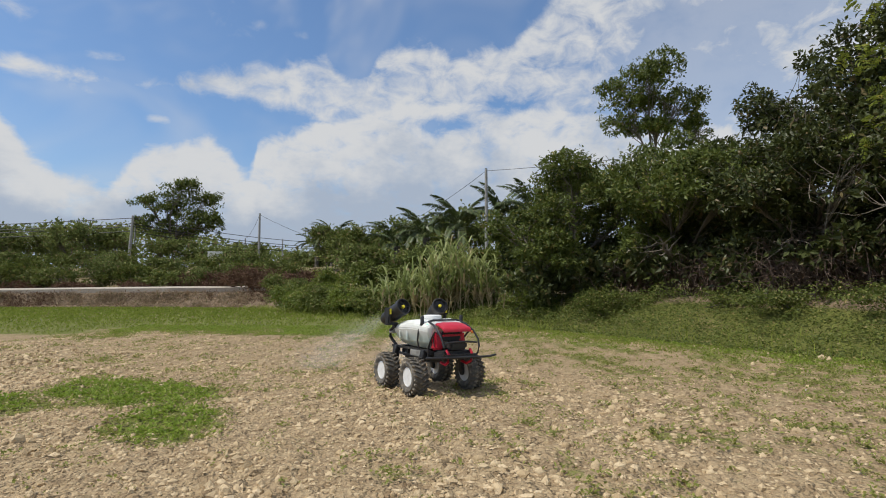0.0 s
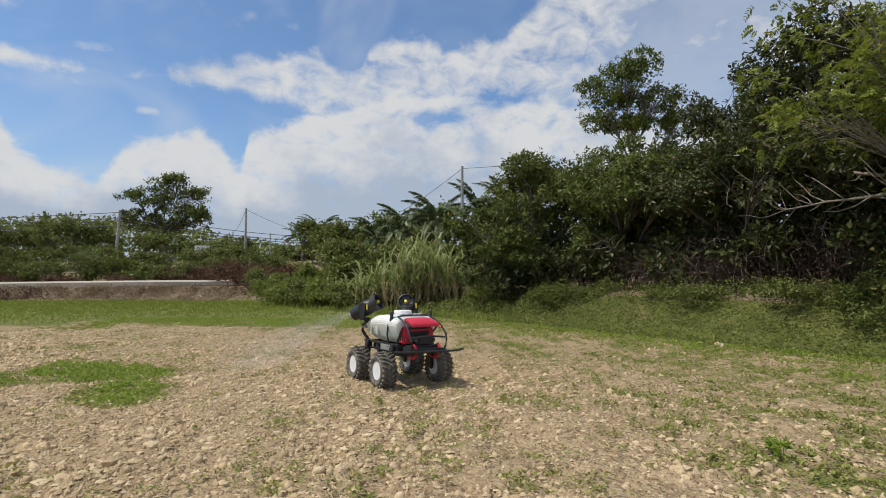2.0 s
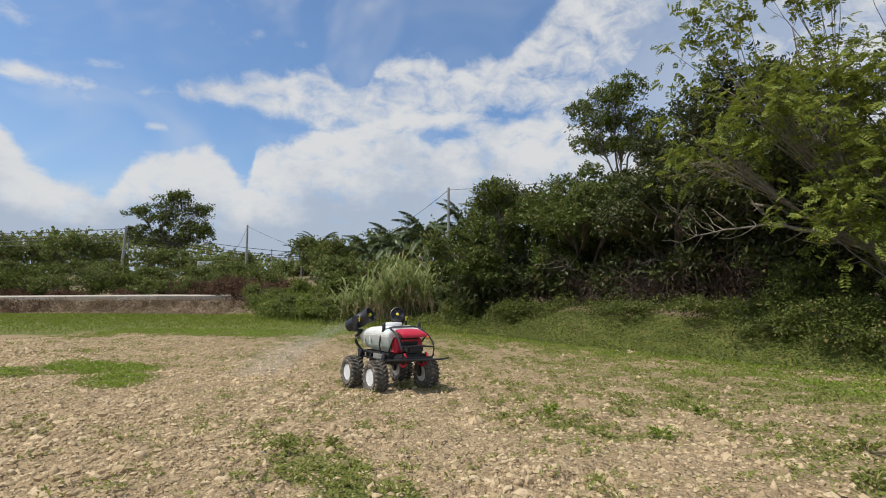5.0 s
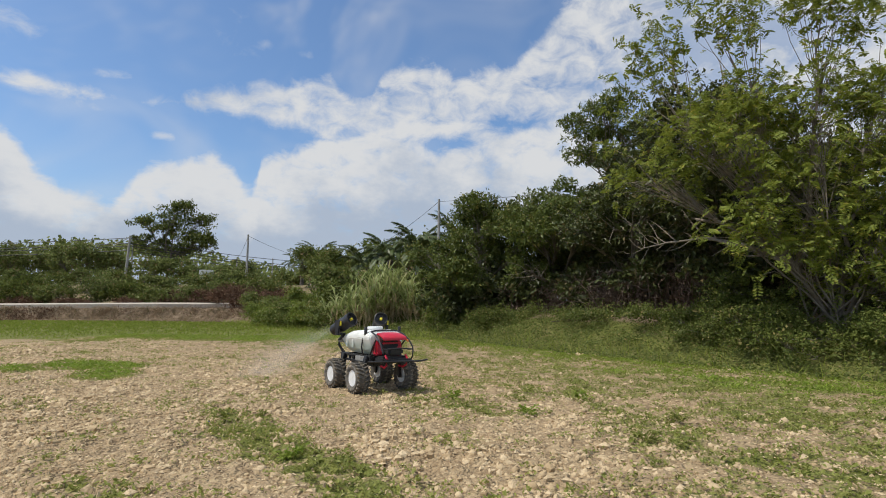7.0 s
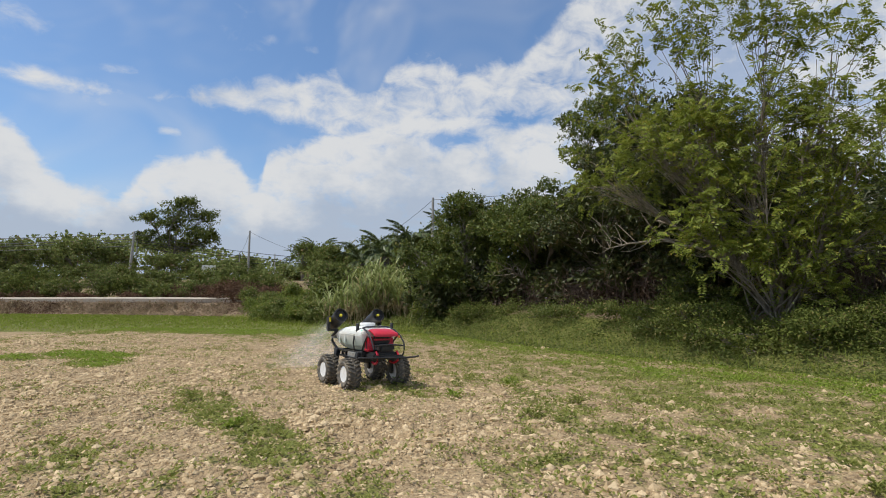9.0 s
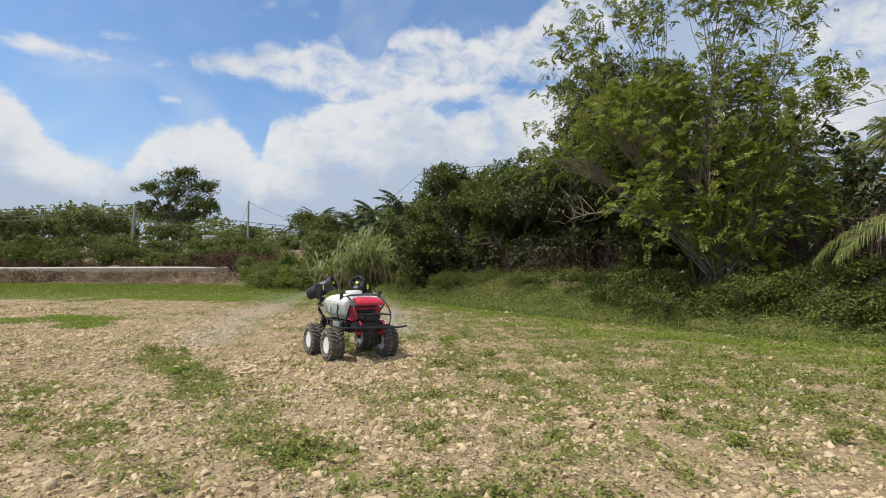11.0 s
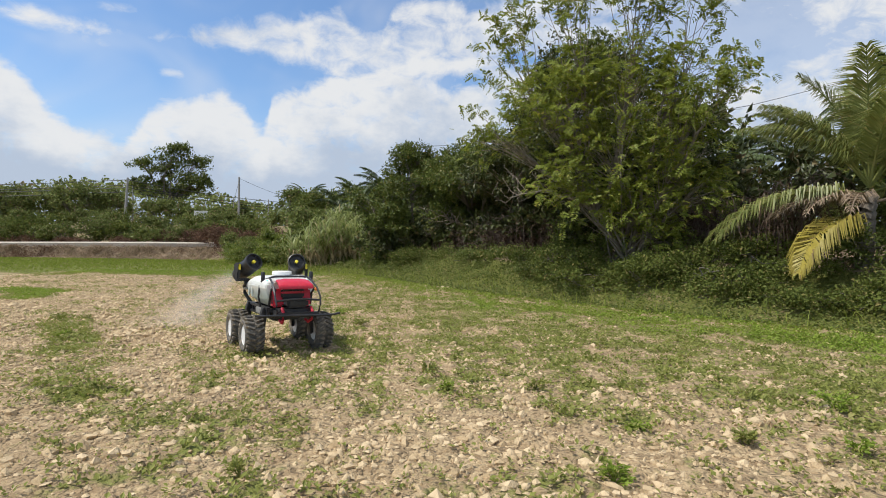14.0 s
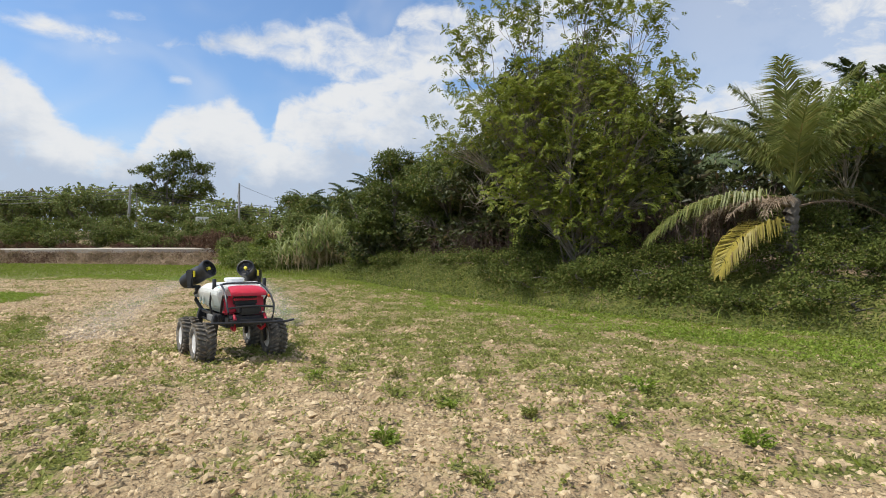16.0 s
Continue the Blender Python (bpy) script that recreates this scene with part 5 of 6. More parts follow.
    # oil palms
    for i, (bx, by, th, size) in enumerate([(-17.5, 86, 4.2, 1.1), (-14, 84, 3.4, 1.0), (-20.5, 88, 3.4, 1.0), (-1.5, 50, 5.0, 1.0), (1.6, 47.5, 5.6, 1.0), (5.2, 48.5, 6.4, 1.0), (7.6, 45.5, 6.2, 1.0), (-4.6, 54, 4.6, 1.0),
                                            (25.6, 25.5, 5.4, 1.0), (28.8, 23.0, 4.8, 1.0), (31.5, 19.5, 6.6, 1.0), (35, 22, 6.8, 1.0), (29.5, 15.0, 4.6, 1.0), (37.0, 14.5, 6.0, 1.0), (23.0, 20.5, 3.8, 0.9)]):
        oil_palm((bx, by), th, 200 + i, size=size)
    for i, (bx, by, h) in enumerate([(-9.5, 66, 7.6), (-5.5, 62, 8.0), (-12.5, 72, 6.8), (-2, 58, 7.6), (1.8, 55, 8.2), (-16.5, 78, 6.4), (4.4, 41, 3.2), (-0.8, 41, 3.4), (-4, 45, 3.6), (-7.5, 52, 4.6), (7.5, 40, 5.0)]):
        tree("grove_tree", "green tree at the edge of the palm grove", "tree", (bx, by), [(-1.4, 0, h * 0.55, 2.2, 2.0, h * 0.4), (1.4, 0, h * 0.5, 2.2, 2.0, h * 0.4), (0, 0, h * 0.78, 1.8, 1.8, h * 0.22)],
             3200, 0.36, MAT_FAR if i % 2 else MAT_VINE, 220 + i, 0.1, 2, clump=0.4, ratio=0.6, group="grove trees")
    # pale tree at the walk's end
    tree("pale_tree", "yellow-green tree with a bare whitish branch", "tree", (20.3, 6.0), [(0.8, 0, 3.0, 1.4, 1.3, 1.3), (1.6, 0.2, 4.2, 1.2, 1.2, 0.9), (2.4, -0.4, 2.4, 1.4, 1.2, 1.2)],
         6000, 0.14, MAT_LIME, 241, 0.07, 2, clump=0.22, bark=MAT_PALE, ratio=0.55)
    # a small coconut palm
    top = tagged(new("coconut_palm"), "young coconut palm with a yellow hanging frond", "palm tree")
    cx, cy = 19.0, 5.0
    top.location = (cx, cy, float(height(cx, cy)) - 0.05)
    v, f = tubes([(0, 0, z * 0.2, 0.02 * z, 0, z * 0.2 + 0.22, 0.2, 0.16) for z in range(9)], 8)
    part_np("trunk", v, f, MAT_PALMBARK, top)
    up = frond_mesh("frond", 3.5, 0.7, 150, 0.95, MAT_COCO, 301, 1.40, 0.36, 0.18, 0.010)
    lean = frond_mesh("frond", 3.3, 0.9, 140, 0.9, MAT_COCO, 306, 1.12, 0.5, 0.2, 0.010)
    mid = frond_mesh("frond", 3.4, 1.15, 130, 0.9, MAT_COCO, 307, 1.0, 0.6, 0.2, 0.010)
    arch = frond_mesh("frond", 4.0, 1.1, 130, 0.9, MAT_COCO, 302, 0.12, 1.0, 0.2, 0.010)
    flat = frond_mesh("frond", 3.2, 1.2, 110, 0.85, MAT_COCO, 303, 0.3, 0.9, 0.2, 0.010)
    dead = frond_mesh("frond", 2.4, 1.2, 60, 0.45, MAT_DEADFROND, 304, 0.3, 0.7, 0.4, 0.010)
    for me, yaw, tip in ((up, -30, 0), (up, 150, 6), (up, 70, 0), (up, 230, 0), (lean, 140, 0), (lean, 162, 4), (lean, -40, 0), (lean, -18, 6), (lean, 250, 0),
                         (mid, 152, 0), (mid, 132, 0), (mid, -32, 0),
                         (arch, 156, 0), (arch, 175, 4), (arch, 120, 0), (arch, 70, 0),
                         (flat, 20, 0), (dead, 160, 0), (dead, 100, 0), (dead, 60, 0), (dead, 140, 0), (dead, 350, 0), (dead, 118, 8), (dead, 178, -6), (dead, 200, 10), (dead, 150, -12), (dead, 130, 14), (dead, 225, 0)):
        ob = new("frond", me)
        ob.parent = top
        ob.matrix_basis = pose(0.1, 0, 1.6 if me is dead else 1.85 if me in (arch, flat) else 2.0, tip, 0, yaw)
        if me is dead:
            tagged(ob, "withered brown frond")
    ob = new("frond", frond_mesh("frond", 3.0, 1.45, 140, 0.9, MAT_YELLOW, 305, 0.10, 1.0, 0.12, 0.012))
    ob.parent = top
    ob.matrix_basis = pose(0.0, -0.1, 1.15, 0, 0, 203)
    tagged(ob, "yellow drooping frond")


build_plants()


def build_far_woods():
    rng = np.random.default_rng(401)
    n = 9000
    x, y = rng.uniform(-420, 260, n), rng.uniform(150, 330, n)
    hill = 22 * np.exp(-((x + 185) / 95) ** 2) + 9 + 7 * np.exp(-((x - 120) / 90) ** 2)
    z = 3 + hill * step(140, 300, y) + rng.uniform(0, 4, n) + 1.5 * wave(x * 0.06, y * 0.06)
    pos = np.repeat(np.stack([x, y, z], -1), 3, 0) + rng.normal(0, 1.2, (n * 3, 3))
    size = rng.uniform(1.2, 2.6, n * 3)
    v, f = leaf_quads(pos, spread(rng, n * 3), spread(rng, n * 3) + np.array([0, -0.6, 0.8]), size, size * 0.8)
    tagged(part_np("far_woods", v, f, MAT_FAR), "distant wooded hills", "woods", kind="stuff")


build_far_woods()


def rod(points, r, sides=8):
    """A bent round bar through the points, with closed ends."""
    bm = bmesh.new()
    pts = [Vector(p) for p in points]
    rings = []
    for i, p in enumerate(pts):
        d = (pts[min(i + 1, len(pts) - 1)] - pts[max(i - 1, 0)]).normalized()
        ref = Vector((0, 0, 1)) if abs(d.z) < 0.9 else Vector((1, 0, 0))
        u = d.cross(ref).normalized()
        v = d.cross(u)
        rings.append([bm.verts.new(p + (u * math.cos(a) + v * math.sin(a)) * r) for a in (k / sides * 2 * math.pi for k in range(sides))])
    for a, b in zip(rings, rings[1:]):
        for k in range(sides):
            bm.faces.new((a[k], a[(k + 1) % sides], b[(k + 1) % sides], b[k]))
    bm.faces.new(rings[0])
    bm.faces.new(rings[-1][::-1])
    return bm


# ---- road, poles, wires, sign ----
def build_road():
    line = [(-140, 57.5), (-80, 56.2), (-50, 55.6), (-36, 55.8), (-28, 56.8), (-22, 59.5), (-18.5, 64), (-17, 70)]
    bm = bmesh.new()
    rows = []
    for i, (x, y) in enumerate(line):
        a, b = Vector(line[max(i - 1, 0)]), Vector(line[min(i + 1, len(line) - 1)])
        d = (b - a).normalized()
        nrm = Vector((-d.y, d.x))
        z = 1.74 + 0.35 * step(-60, -18, x) + (0.9 * step(60, 70, y))
        rows.append([bm.verts.new((x + nrm.x * w, y + nrm.y * w, z + dz)) for w, dz in ((-1.7, -0.55), (-1.7, -0.14), (1.7, 0.06), (1.7, -0.5))])
    for p, q in zip(rows, rows[1:]):
        for k in range(3):
            bm.faces.new((p[k], q[k], q[k + 1], p[k + 1]))
    tagged(part("road", bm, MAT_CONCRETE, smooth=False), "narrow pale concrete road on the bank", "road", kind="structure")


build_road()


def utility_pole(x, y, z_top, label, lean=0.0, r=0.14, arm=True):
    top = tagged(new("utility_pole"), label, "pole", "utility poles")
    z0 = float(height(x, y)) - 0.1
    h = z_top - z0
    top.matrix_basis = pose(x, y, z0, 0, lean, 0)
    v, f = tubes([(0, 0, 0, 0, 0, h * 0.5, r * 1.25, r * 1.1), (0, 0, h * 0.5, 0, 0, h, r * 1.1, r * 0.85), (0, 0, h, 0, 0, h + 0.03, r * 0.85, 0.01)], 10)
    part_np("shaft", v, f, MAT_POLE, top, smooth=True)
    if arm:
        v, f = tubes([(-0.5, 0, h - 0.35, 0.5, 0, h - 0.35, 0.05, 0.05), (-0.42, 0, h - 0.35, -0.42, 0, h - 0.18, 0.04, 0.03), (0.42, 0, h - 0.35, 0.42, 0, h - 0.18, 0.04, 0.03)], 6)
        part_np("crossarm", v, f, MAT_POLE, top)
    return top


utility_pole(3.55, 44.0, 11.6, "tall grey utility pole beside the palms", arm=False, r=0.13)
utility_pole(-27.6, 81.2, 13.3, "grey utility pole behind the road", arm=False, r=0.16)
utility_pole(-49.6, 85.5, 13.6, "leaning pale utility pole behind the road", lean=3.0, arm=False, r=0.2)
utility_pole(-57, 100, 14.6, "distant grey utility pole", arm=False, r=0.14)
utility_pole(-38, 104, 11.8, "distant grey utility pole", arm=False, r=0.12)
utility_pole(-32, 108, 12.0, "distant grey utility pole", arm=False, r=0.12)


def wire(a, b, sag, r=0.03, label="thin black overhead wire between poles"):
    a, b = np.array(a, float), np.array(b, float)
    t = np.linspace(0, 1, 15)
    p = a + (b - a) * t[:, None]
    p[:, 2] -= sag * 4 * t * (1 - t)
    tagged(part("overhead_wire", rod([tuple(q) for q in p], r, 5), MAT_WIRE), label, "wire", "overhead wires")


for dz in (0.0, -0.9, -1.35, -2.1):
    wire((-140, 92, 12.6 + dz), (-49.2, 85.5, 13.2 + dz), 0.9, 0.06)
    wire((-49.2, 85.5, 13.2 + dz), (-8, 104, 10.6 + dz * 0.8), 1.3, 0.05)
wire((3.55, 44.0, 11.4), (-9, 70, 8.6), 0.7, 0.02)
wire((-27.6, 81.2, 13.1), (-38, 104, 11.7), 0.6, 0.025)
wire((-27.6, 81.2, 13.1), (-20.5, 100, 10.6), 0.5, 0.025)
wire((3.55, 44.0, 11.4), (30, 31, 12.2), 0.5, 0.02)
wire((30, 31, 12.2), (62, 18, 21.0), 0.6, 0.02)


def build_sign():
    top = tagged(new("sign_board"), "blank weathered white sign board on two posts", "sign")
    x, y = -35.3, 84.0
    z0 = float(height(x, y))
    top.matrix_basis = pose(x, y, z0, 0, 0, 12)
    bm = bmesh.new()
    bmesh.ops.create_cube(bm, size=1.0, matrix=Matrix.LocRotScale((0, 0, 7.0 - z0), None, (2.2, 0.08, 1.5)))
    bmesh.ops.bevel(bm, geom=bm.edges[:], offset=0.02, segments=1, affect="EDGES")
    part("board", bm, MAT_BOARD, top, smooth=False)
    for sx in (-0.9, 0.9):
        v, f = tubes([(sx, 0.09, 0, sx, 0.09, 7.7 - z0, 0.06, 0.06)], 8)
        part_np("post", v, f, MAT_POLE, top)
    # guard rail along the upper road
    rail = tagged(new("guard_rail"), "pale steel guard rail along the upper road", "guard rail")
    rail.location = (-53, 86.0, float(height(-51, 84.0)))
    bm = bmesh.new()
    bmesh.ops.create_cube(bm, size=1.0, matrix=Matrix.LocRotScale((0, 0, 0.6), None, (4.6, 0.1, 0.3)))
    bmesh.ops.bevel(bm, geom=bm.edges[:], offset=0.03, segments=1, affect="EDGES")
    part("beam", bm, MAT_BOARD, rail, smooth=False)
    for sx in (-2, -0.7, 0.7, 2):
        v, f = tubes([(sx, 0.09, -0.1, sx, 0.09, 0.75, 0.06, 0.06)], 6)
        part_np("post", v, f, MAT_POLE, rail)


build_sign()


# ---- spraying robot ----
def bevel_box(bm, centre, size, bevel=0.01, turn=(0, 0, 0)):
    b = bmesh.new()
    bmesh.ops.create_cube(b, size=1.0, matrix=Matrix.Diagonal((*size, 1)))
    bmesh.ops.bevel(b, geom=b.edges[:], offset=bevel, segments=2, affect="EDGES")
    b.transform(pose(*centre, *turn))
    me = bpy.data.meshes.new("t")
    b.to_mesh(me)
    b.free()
    bm.from_mesh(me)
    bpy.data.meshes.remove(me)
    return bm


def box(centre, size, bevel=0.01, turn=(0, 0, 0)):
    return bevel_box(bmesh.new(), centre, size, bevel, turn)


def lathe(profile, sides=28, axis="y"):
    """A turned solid: profile rows of (along the axis, radius)."""
    bm = bmesh.new()
    rings = []
    for h, r in profile:
        ring = []
        for k in range(sides):
            a = k / sides * 2 * math.pi
            c, s = math.cos(a) * r, math.sin(a) * r
            ring.append(bm.verts.new((c, h, s) if axis == "y" else (h, c, s) if axis == "x" else (c, s, h)))
        rings.append(ring)
    for a, b in zip(rings, rings[1:]):
        for k in range(sides):
            bm.faces.new((a[k], a[(k + 1) % sides], b[(k + 1) % sides], b[k]))
    bm.faces.new(rings[0])
    bm.faces.new(rings[-1])
    return bm


def loft(sections):
    """A solid through equal rings of points."""
    bm = bmesh.new()
    rings = [[bm.verts.new(p) for p in s] for s in sections]
    n = len(rings[0])
    for a, b in zip(rings, rings[1:]):
        for k in range(n):
            bm.faces.new((a[k], a[(k + 1) % n], b[(k + 1) % n], b[k]))
    bm.faces.new(rings[0])
    bm.faces.new(rings[-1])
    return bm


WHEEL_R, TYRE_W = 0.265, 0.26
AXLE_X, AXLE_Y = 0.43, 0.49


def tyre_mesh():
    w, r = TYRE_W / 2, WHEEL_R - 0.022
    bm = lathe([(-w * 0.72, 0.125), (-w * 0.98, 0.165), (-w, 0.205), (-w * 0.86, r - 0.02), (-w * 0.5, r), (0, r + 0.004), (w * 0.5, r), (w * 0.86, r - 0.02), (w, 0.205), (w * 0.98, 0.165), (w * 0.72, 0.125)], 30)
    return bm


def build_wheel(parent, x, y, side, first):
    """A wheel; side is -1 on the right. Later wheels share the first one's meshes."""
    w = TYRE_W / 2
    if first is None:
        hub = part("wheel", lathe([(-w * 0.55, 0.035), (-w * 0.55, 0.06), (w * 0.5, 0.06), (w * 0.5, 0.03)], 18), MAT_BLACK)
        part("tyre", tyre_mesh(), MAT_RUBBER, hub, "dusty black tyre with deep chevron lugs")
        lug = box((0, 0, 0), (0.030, w * 0.95, 0.046), 0.006)
        lug = part("lug", lug, MAT_RUBBER, hub)
        for k in range(22):
            for sgn in (-1, 1):
                ob = lug if k == 0 and sgn < 0 else new("lug", lug.data)
                ob.parent = hub
                ob.matrix_basis = pose(0, 0, 0, 0, (k + 0.5 * (sgn > 0)) / 22 * 360, 0) @ pose(0, sgn * w * 0.50, WHEEL_R - 0.018, sgn * -9, 0, sgn * 28)
        rim = part("rim", lathe([(-w * 0.80, 0.138), (-w * 0.84, 0.128), (-w * 0.60, 0.112), (-w * 0.30, 0.10), (-w * 0.30, 0.045), (-w * 0.52, 0.035), (-w * 0.54, 0.004), (w * 0.5, 0.004), (w * 0.5, 0.11), (w * 0.8, 0.135)], 28), MAT_WHITE, hub, "white steel rim")
        nuts = bmesh.new()
        for k in range(5):
            a = k / 5 * 6.283
            bevel_box(nuts, (0.068 * math.cos(a), -w * 0.34, 0.068 * math.sin(a)), (0.02, 0.03, 0.02), 0.004)
        part("nuts", nuts, MAT_STEEL, hub)
    else:
        hub = new("wheel", first.data)
        for c in first.children:
            o = new(c.name.split(".")[0], c.data)
            o.parent, o.matrix_basis = hub, c.matrix_basis.copy()
            if "label" in c:
                o["label"] = c["label"]
    hub.parent = parent
    return hub


def spray_cloud(rng, n):
    """Fine droplets thrown from the outlet along -x, sinking as they go."""
    t = rng.random(n) ** 0.8
    d = 0.16 + 2.5 * t
    wide = 0.02 + 0.24 * d
    x = -d
    y = rng.normal(0, 0.5, n) * wide
    z = -0.34 * d - 0.05 * d * d + rng.normal(0, 0.42, n) * wide
    size = 0.003 + 0.003 * rng.random(n) + 0.005 * t
    ok = z > -1.10
    p, size, n = np.stack([x, y, z], -1)[ok], size[ok], int(ok.sum())
    quad = np.array([(1, 1, 1), (1, -1, -1), (-1, 1, -1), (-1, -1, 1)]) * 0.6
    v = p[:, None] + quad[None] * size[:, None, None]
    tri = np.array([(0, 1, 2), (0, 3, 1), (0, 2, 3), (1, 3, 2)])
    return v.reshape(-1, 3), (np.arange(n)[:, None, None] * 4 + tri[None]).reshape(-1, 3)


def build_head(robot, sgn):
    """A swivelling fan head; it blows along its -x."""
    tilt = Matrix.Rotation(radians(-26), 4, "Y")
    drum = lathe([(-0.245, 0.062), (-0.235, 0.082), (-0.20, 0.092), (-0.06, 0.098), (-0.045, 0.104), (0.04, 0.104), (0.055, 0.096), (0.12, 0.094), (0.125, 0.108), (0.20, 0.112), (0.205, 0.10), (0.16, 0.09), (0.15, 0.03)], 26, "x")
    drum.transform(tilt)
    drum.transform(Matrix.Scale(1.18, 4))
    head = part("sprayer_head", drum, MAT_BLACK, robot, "black fan sprayer head with yellow marks")
    fork = bmesh.new()
    # one broad arm on the outer side carries the drum
    bevel_box(fork, (0.0, sgn * 0.15, 0.0), (0.15, 0.05, 0.16), 0.02)
    bevel_box(fork, (0.0, sgn * 0.155, -0.10), (0.10, 0.045, 0.14), 0.015)
    bevel_box(fork, (0, sgn * 0.07, -0.175), (0.09, 0.21, 0.04), 0.012)
    bevel_box(fork, (0, 0, -0.21), (0.075, 0.075, 0.07), 0.015)
    part("yoke", fork, MAT_BLACK, head)
    cap = lathe([(0.165, 0.024), (0.20, 0.021), (0.205, 0.003)], 14, "x")
    cap.transform(Matrix.Scale(1.18, 4) @ tilt)
    part("fan_hub", cap, MAT_YEL, head, "yellow fan hub")
    spokes = bmesh.new()
    for k in range(6):
        bevel_box(spokes, (0.185, 0.062 * math.cos(k * 1.0472), 0.062 * math.sin(k * 1.0472)), (0.008, 0.085, 0.008), 0.002, (math.degrees(k * 1.0472), 0, 0))
    spokes.transform(Matrix.Scale(1.18, 4) @ tilt)
    part("fan_guard", spokes, MAT_BLACK, head)
    part("marker", box((0.078, sgn * 0.155, 0.02), (0.012, 0.032, 0.085), 0.003), MAT_YEL, head, "small yellow marker")
    nozzle = lathe([(-0.27, 0.03), (-0.262, 0.05), (-0.235, 0.055), (-0.23, 0.01)], 18, "x")
    nozzle.transform(Matrix.Scale(1.18, 4) @ tilt)
    part("nozzle", nozzle, MAT_STEEL, head, "grey atomiser ring")
    v, f = spray_cloud(np.random.default_rng(500 + sgn), 15000)
    mist = part_np("spray", v, f, MAT_MIST, head, "fine white water spray")
    mist.visible_shadow = False
    return head


HEAD_AT = (-0.38, 0.38, 1.16)


def build_robot():
    robot = tagged(new("spraying_robot"), "four-wheeled field spraying robot with white tank and red cover", "robot")
    # chassis
    bm = bmesh.new()
    for s in (-1, 1):
        bevel_box(bm, (-0.02, s * 0.30, 0.625), (1.16, 0.05, 0.035), 0.006)
        bevel_box(bm, (-0.02, s * 0.30, 0.525), (1.10, 0.05, 0.03), 0.006)
        for x in (-0.56, -0.40, -0.24, -0.08, 0.08, 0.24, 0.40, 0.54):
            bevel_box(bm, (x, s * 0.30, 0.575), (0.028, 0.046, 0.10), 0.004)
    for x in (-0.57, -0.2, 0.2, 0.55):
        bevel_box(bm, (x, 0, 0.60), (0.05, 0.60, 0.05), 0.006)
    part("chassis", bm, MAT_FRAME, robot, "black steel ladder frame", smooth=False)
    part("belly", box((-0.02, 0, 0.50), (0.90, 0.42, 0.13), 0.04), MAT_BLACK, robot, "black drive housing")
    part("side_pack", box((0.22, -0.335, 0.575), (0.34, 0.03, 0.09), 0.01), MAT_STEEL, robot, "grey valve block")
    # tank
    def ring(x, half, z0, z1, cut):
        return [(x, -half * 0.60, z0), (x, half * 0.60, z0), (x, half * 0.84, z0 + 0.09), (x, half, z1 - cut * 1.15), (x, half * 0.97, z1 - cut * 0.55), (x, half * 0.76, z1), (x, -half * 0.76, z1), (x, -half * 0.97, z1 - cut * 0.55), (x, -half, z1 - cut * 1.15), (x, -half * 0.84, z0 + 0.09)]
    bm = loft([ring(-0.62, 0.27, 0.76, 0.90, 0.03), ring(-0.595, 0.33, 0.72, 0.945, 0.05), ring(-0.45, 0.385, 0.675, 0.99, 0.08), ring(-0.22, 0.41, 0.655, 1.045, 0.10), ring(0.05, 0.41, 0.65, 1.07, 0.11), ring(0.30, 0.38, 0.65, 1.055, 0.11), ring(0.40, 0.34, 0.67, 1.03, 0.10), ring(0.42, 0.29, 0.70, 1.0, 0.06)])
    bmesh.ops.bevel(bm, geom=bm.edges[:], offset=0.012, segments=2, affect="EDGES")
    tank = part("tank", bm, MAT_TANK, robot, "translucent white plastic liquid tank")
    tank.data.set_sharp_from_angle(angle=radians(13))
    tank.location.x, tank.scale.x = 0.12, 1.08
    for s in (-1, 1):
        for x, y in ((-0.08, 0.392), (-0.30, 0.382)):
            part("rib", box((x, s * y, 0.86), (0.045, 0.02, 0.21), 0.008), MAT_TANK, tank)
    lid = lathe([(1.04, 0.12), (1.075, 0.12), (1.078, 0.138), (1.118, 0.138), (1.128, 0.128), (1.13, 0.02)], 28, "z")
    lid.transform(Matrix.Translation((0.02, 0, 0)))
    part("lid", lid, MAT_WHITE, tank, "round white screw lid")
    for s in (-1, 1):
        part("strap", rod([(0.36, s * 0.36, 0.64), (0.35, s * 0.385, 0.78), (0.37, s * 0.375, 0.93), (0.40, s * 0.34, 1.04)], 0.014), MAT_FRAME, robot, "black tank strap")
        post = part("antenna", lathe([(0.94, 0.022), (0.95, 0.028), (1.12, 0.028), (1.13, 0.02)], 12, "z"), MAT_BLACK, robot, "black antenna post")
        post.location = (0.42, s * 0.345, 0.0)
        part("antenna_arm", rod([(0.42, s * 0.345, 0.99), (0.45, s * 0.30, 1.03), (0.48, s * 0.26, 1.045)], 0.014), MAT_FRAME, robot)
        # front guard
        part("guard_tube", rod([(0.48, s * 0.27, 1.05), (0.64, s * 0.285, 1.01), (0.81, s * 0.30, 0.92), (0.92, s * 0.31, 0.80), (0.95, s * 0.30, 0.71), (0.94, s * 0.29, 0.62), (0.86, s * 0.26, 0.52)], 0.014), MAT_FRAME, robot, "bent black guard tube")
        part("guard_strut", rod([(0.44, s * 0.27, 0.62), (0.58, s * 0.285, 0.80), (0.70, s * 0.30, 0.91)], 0.014), MAT_FRAME, robot)
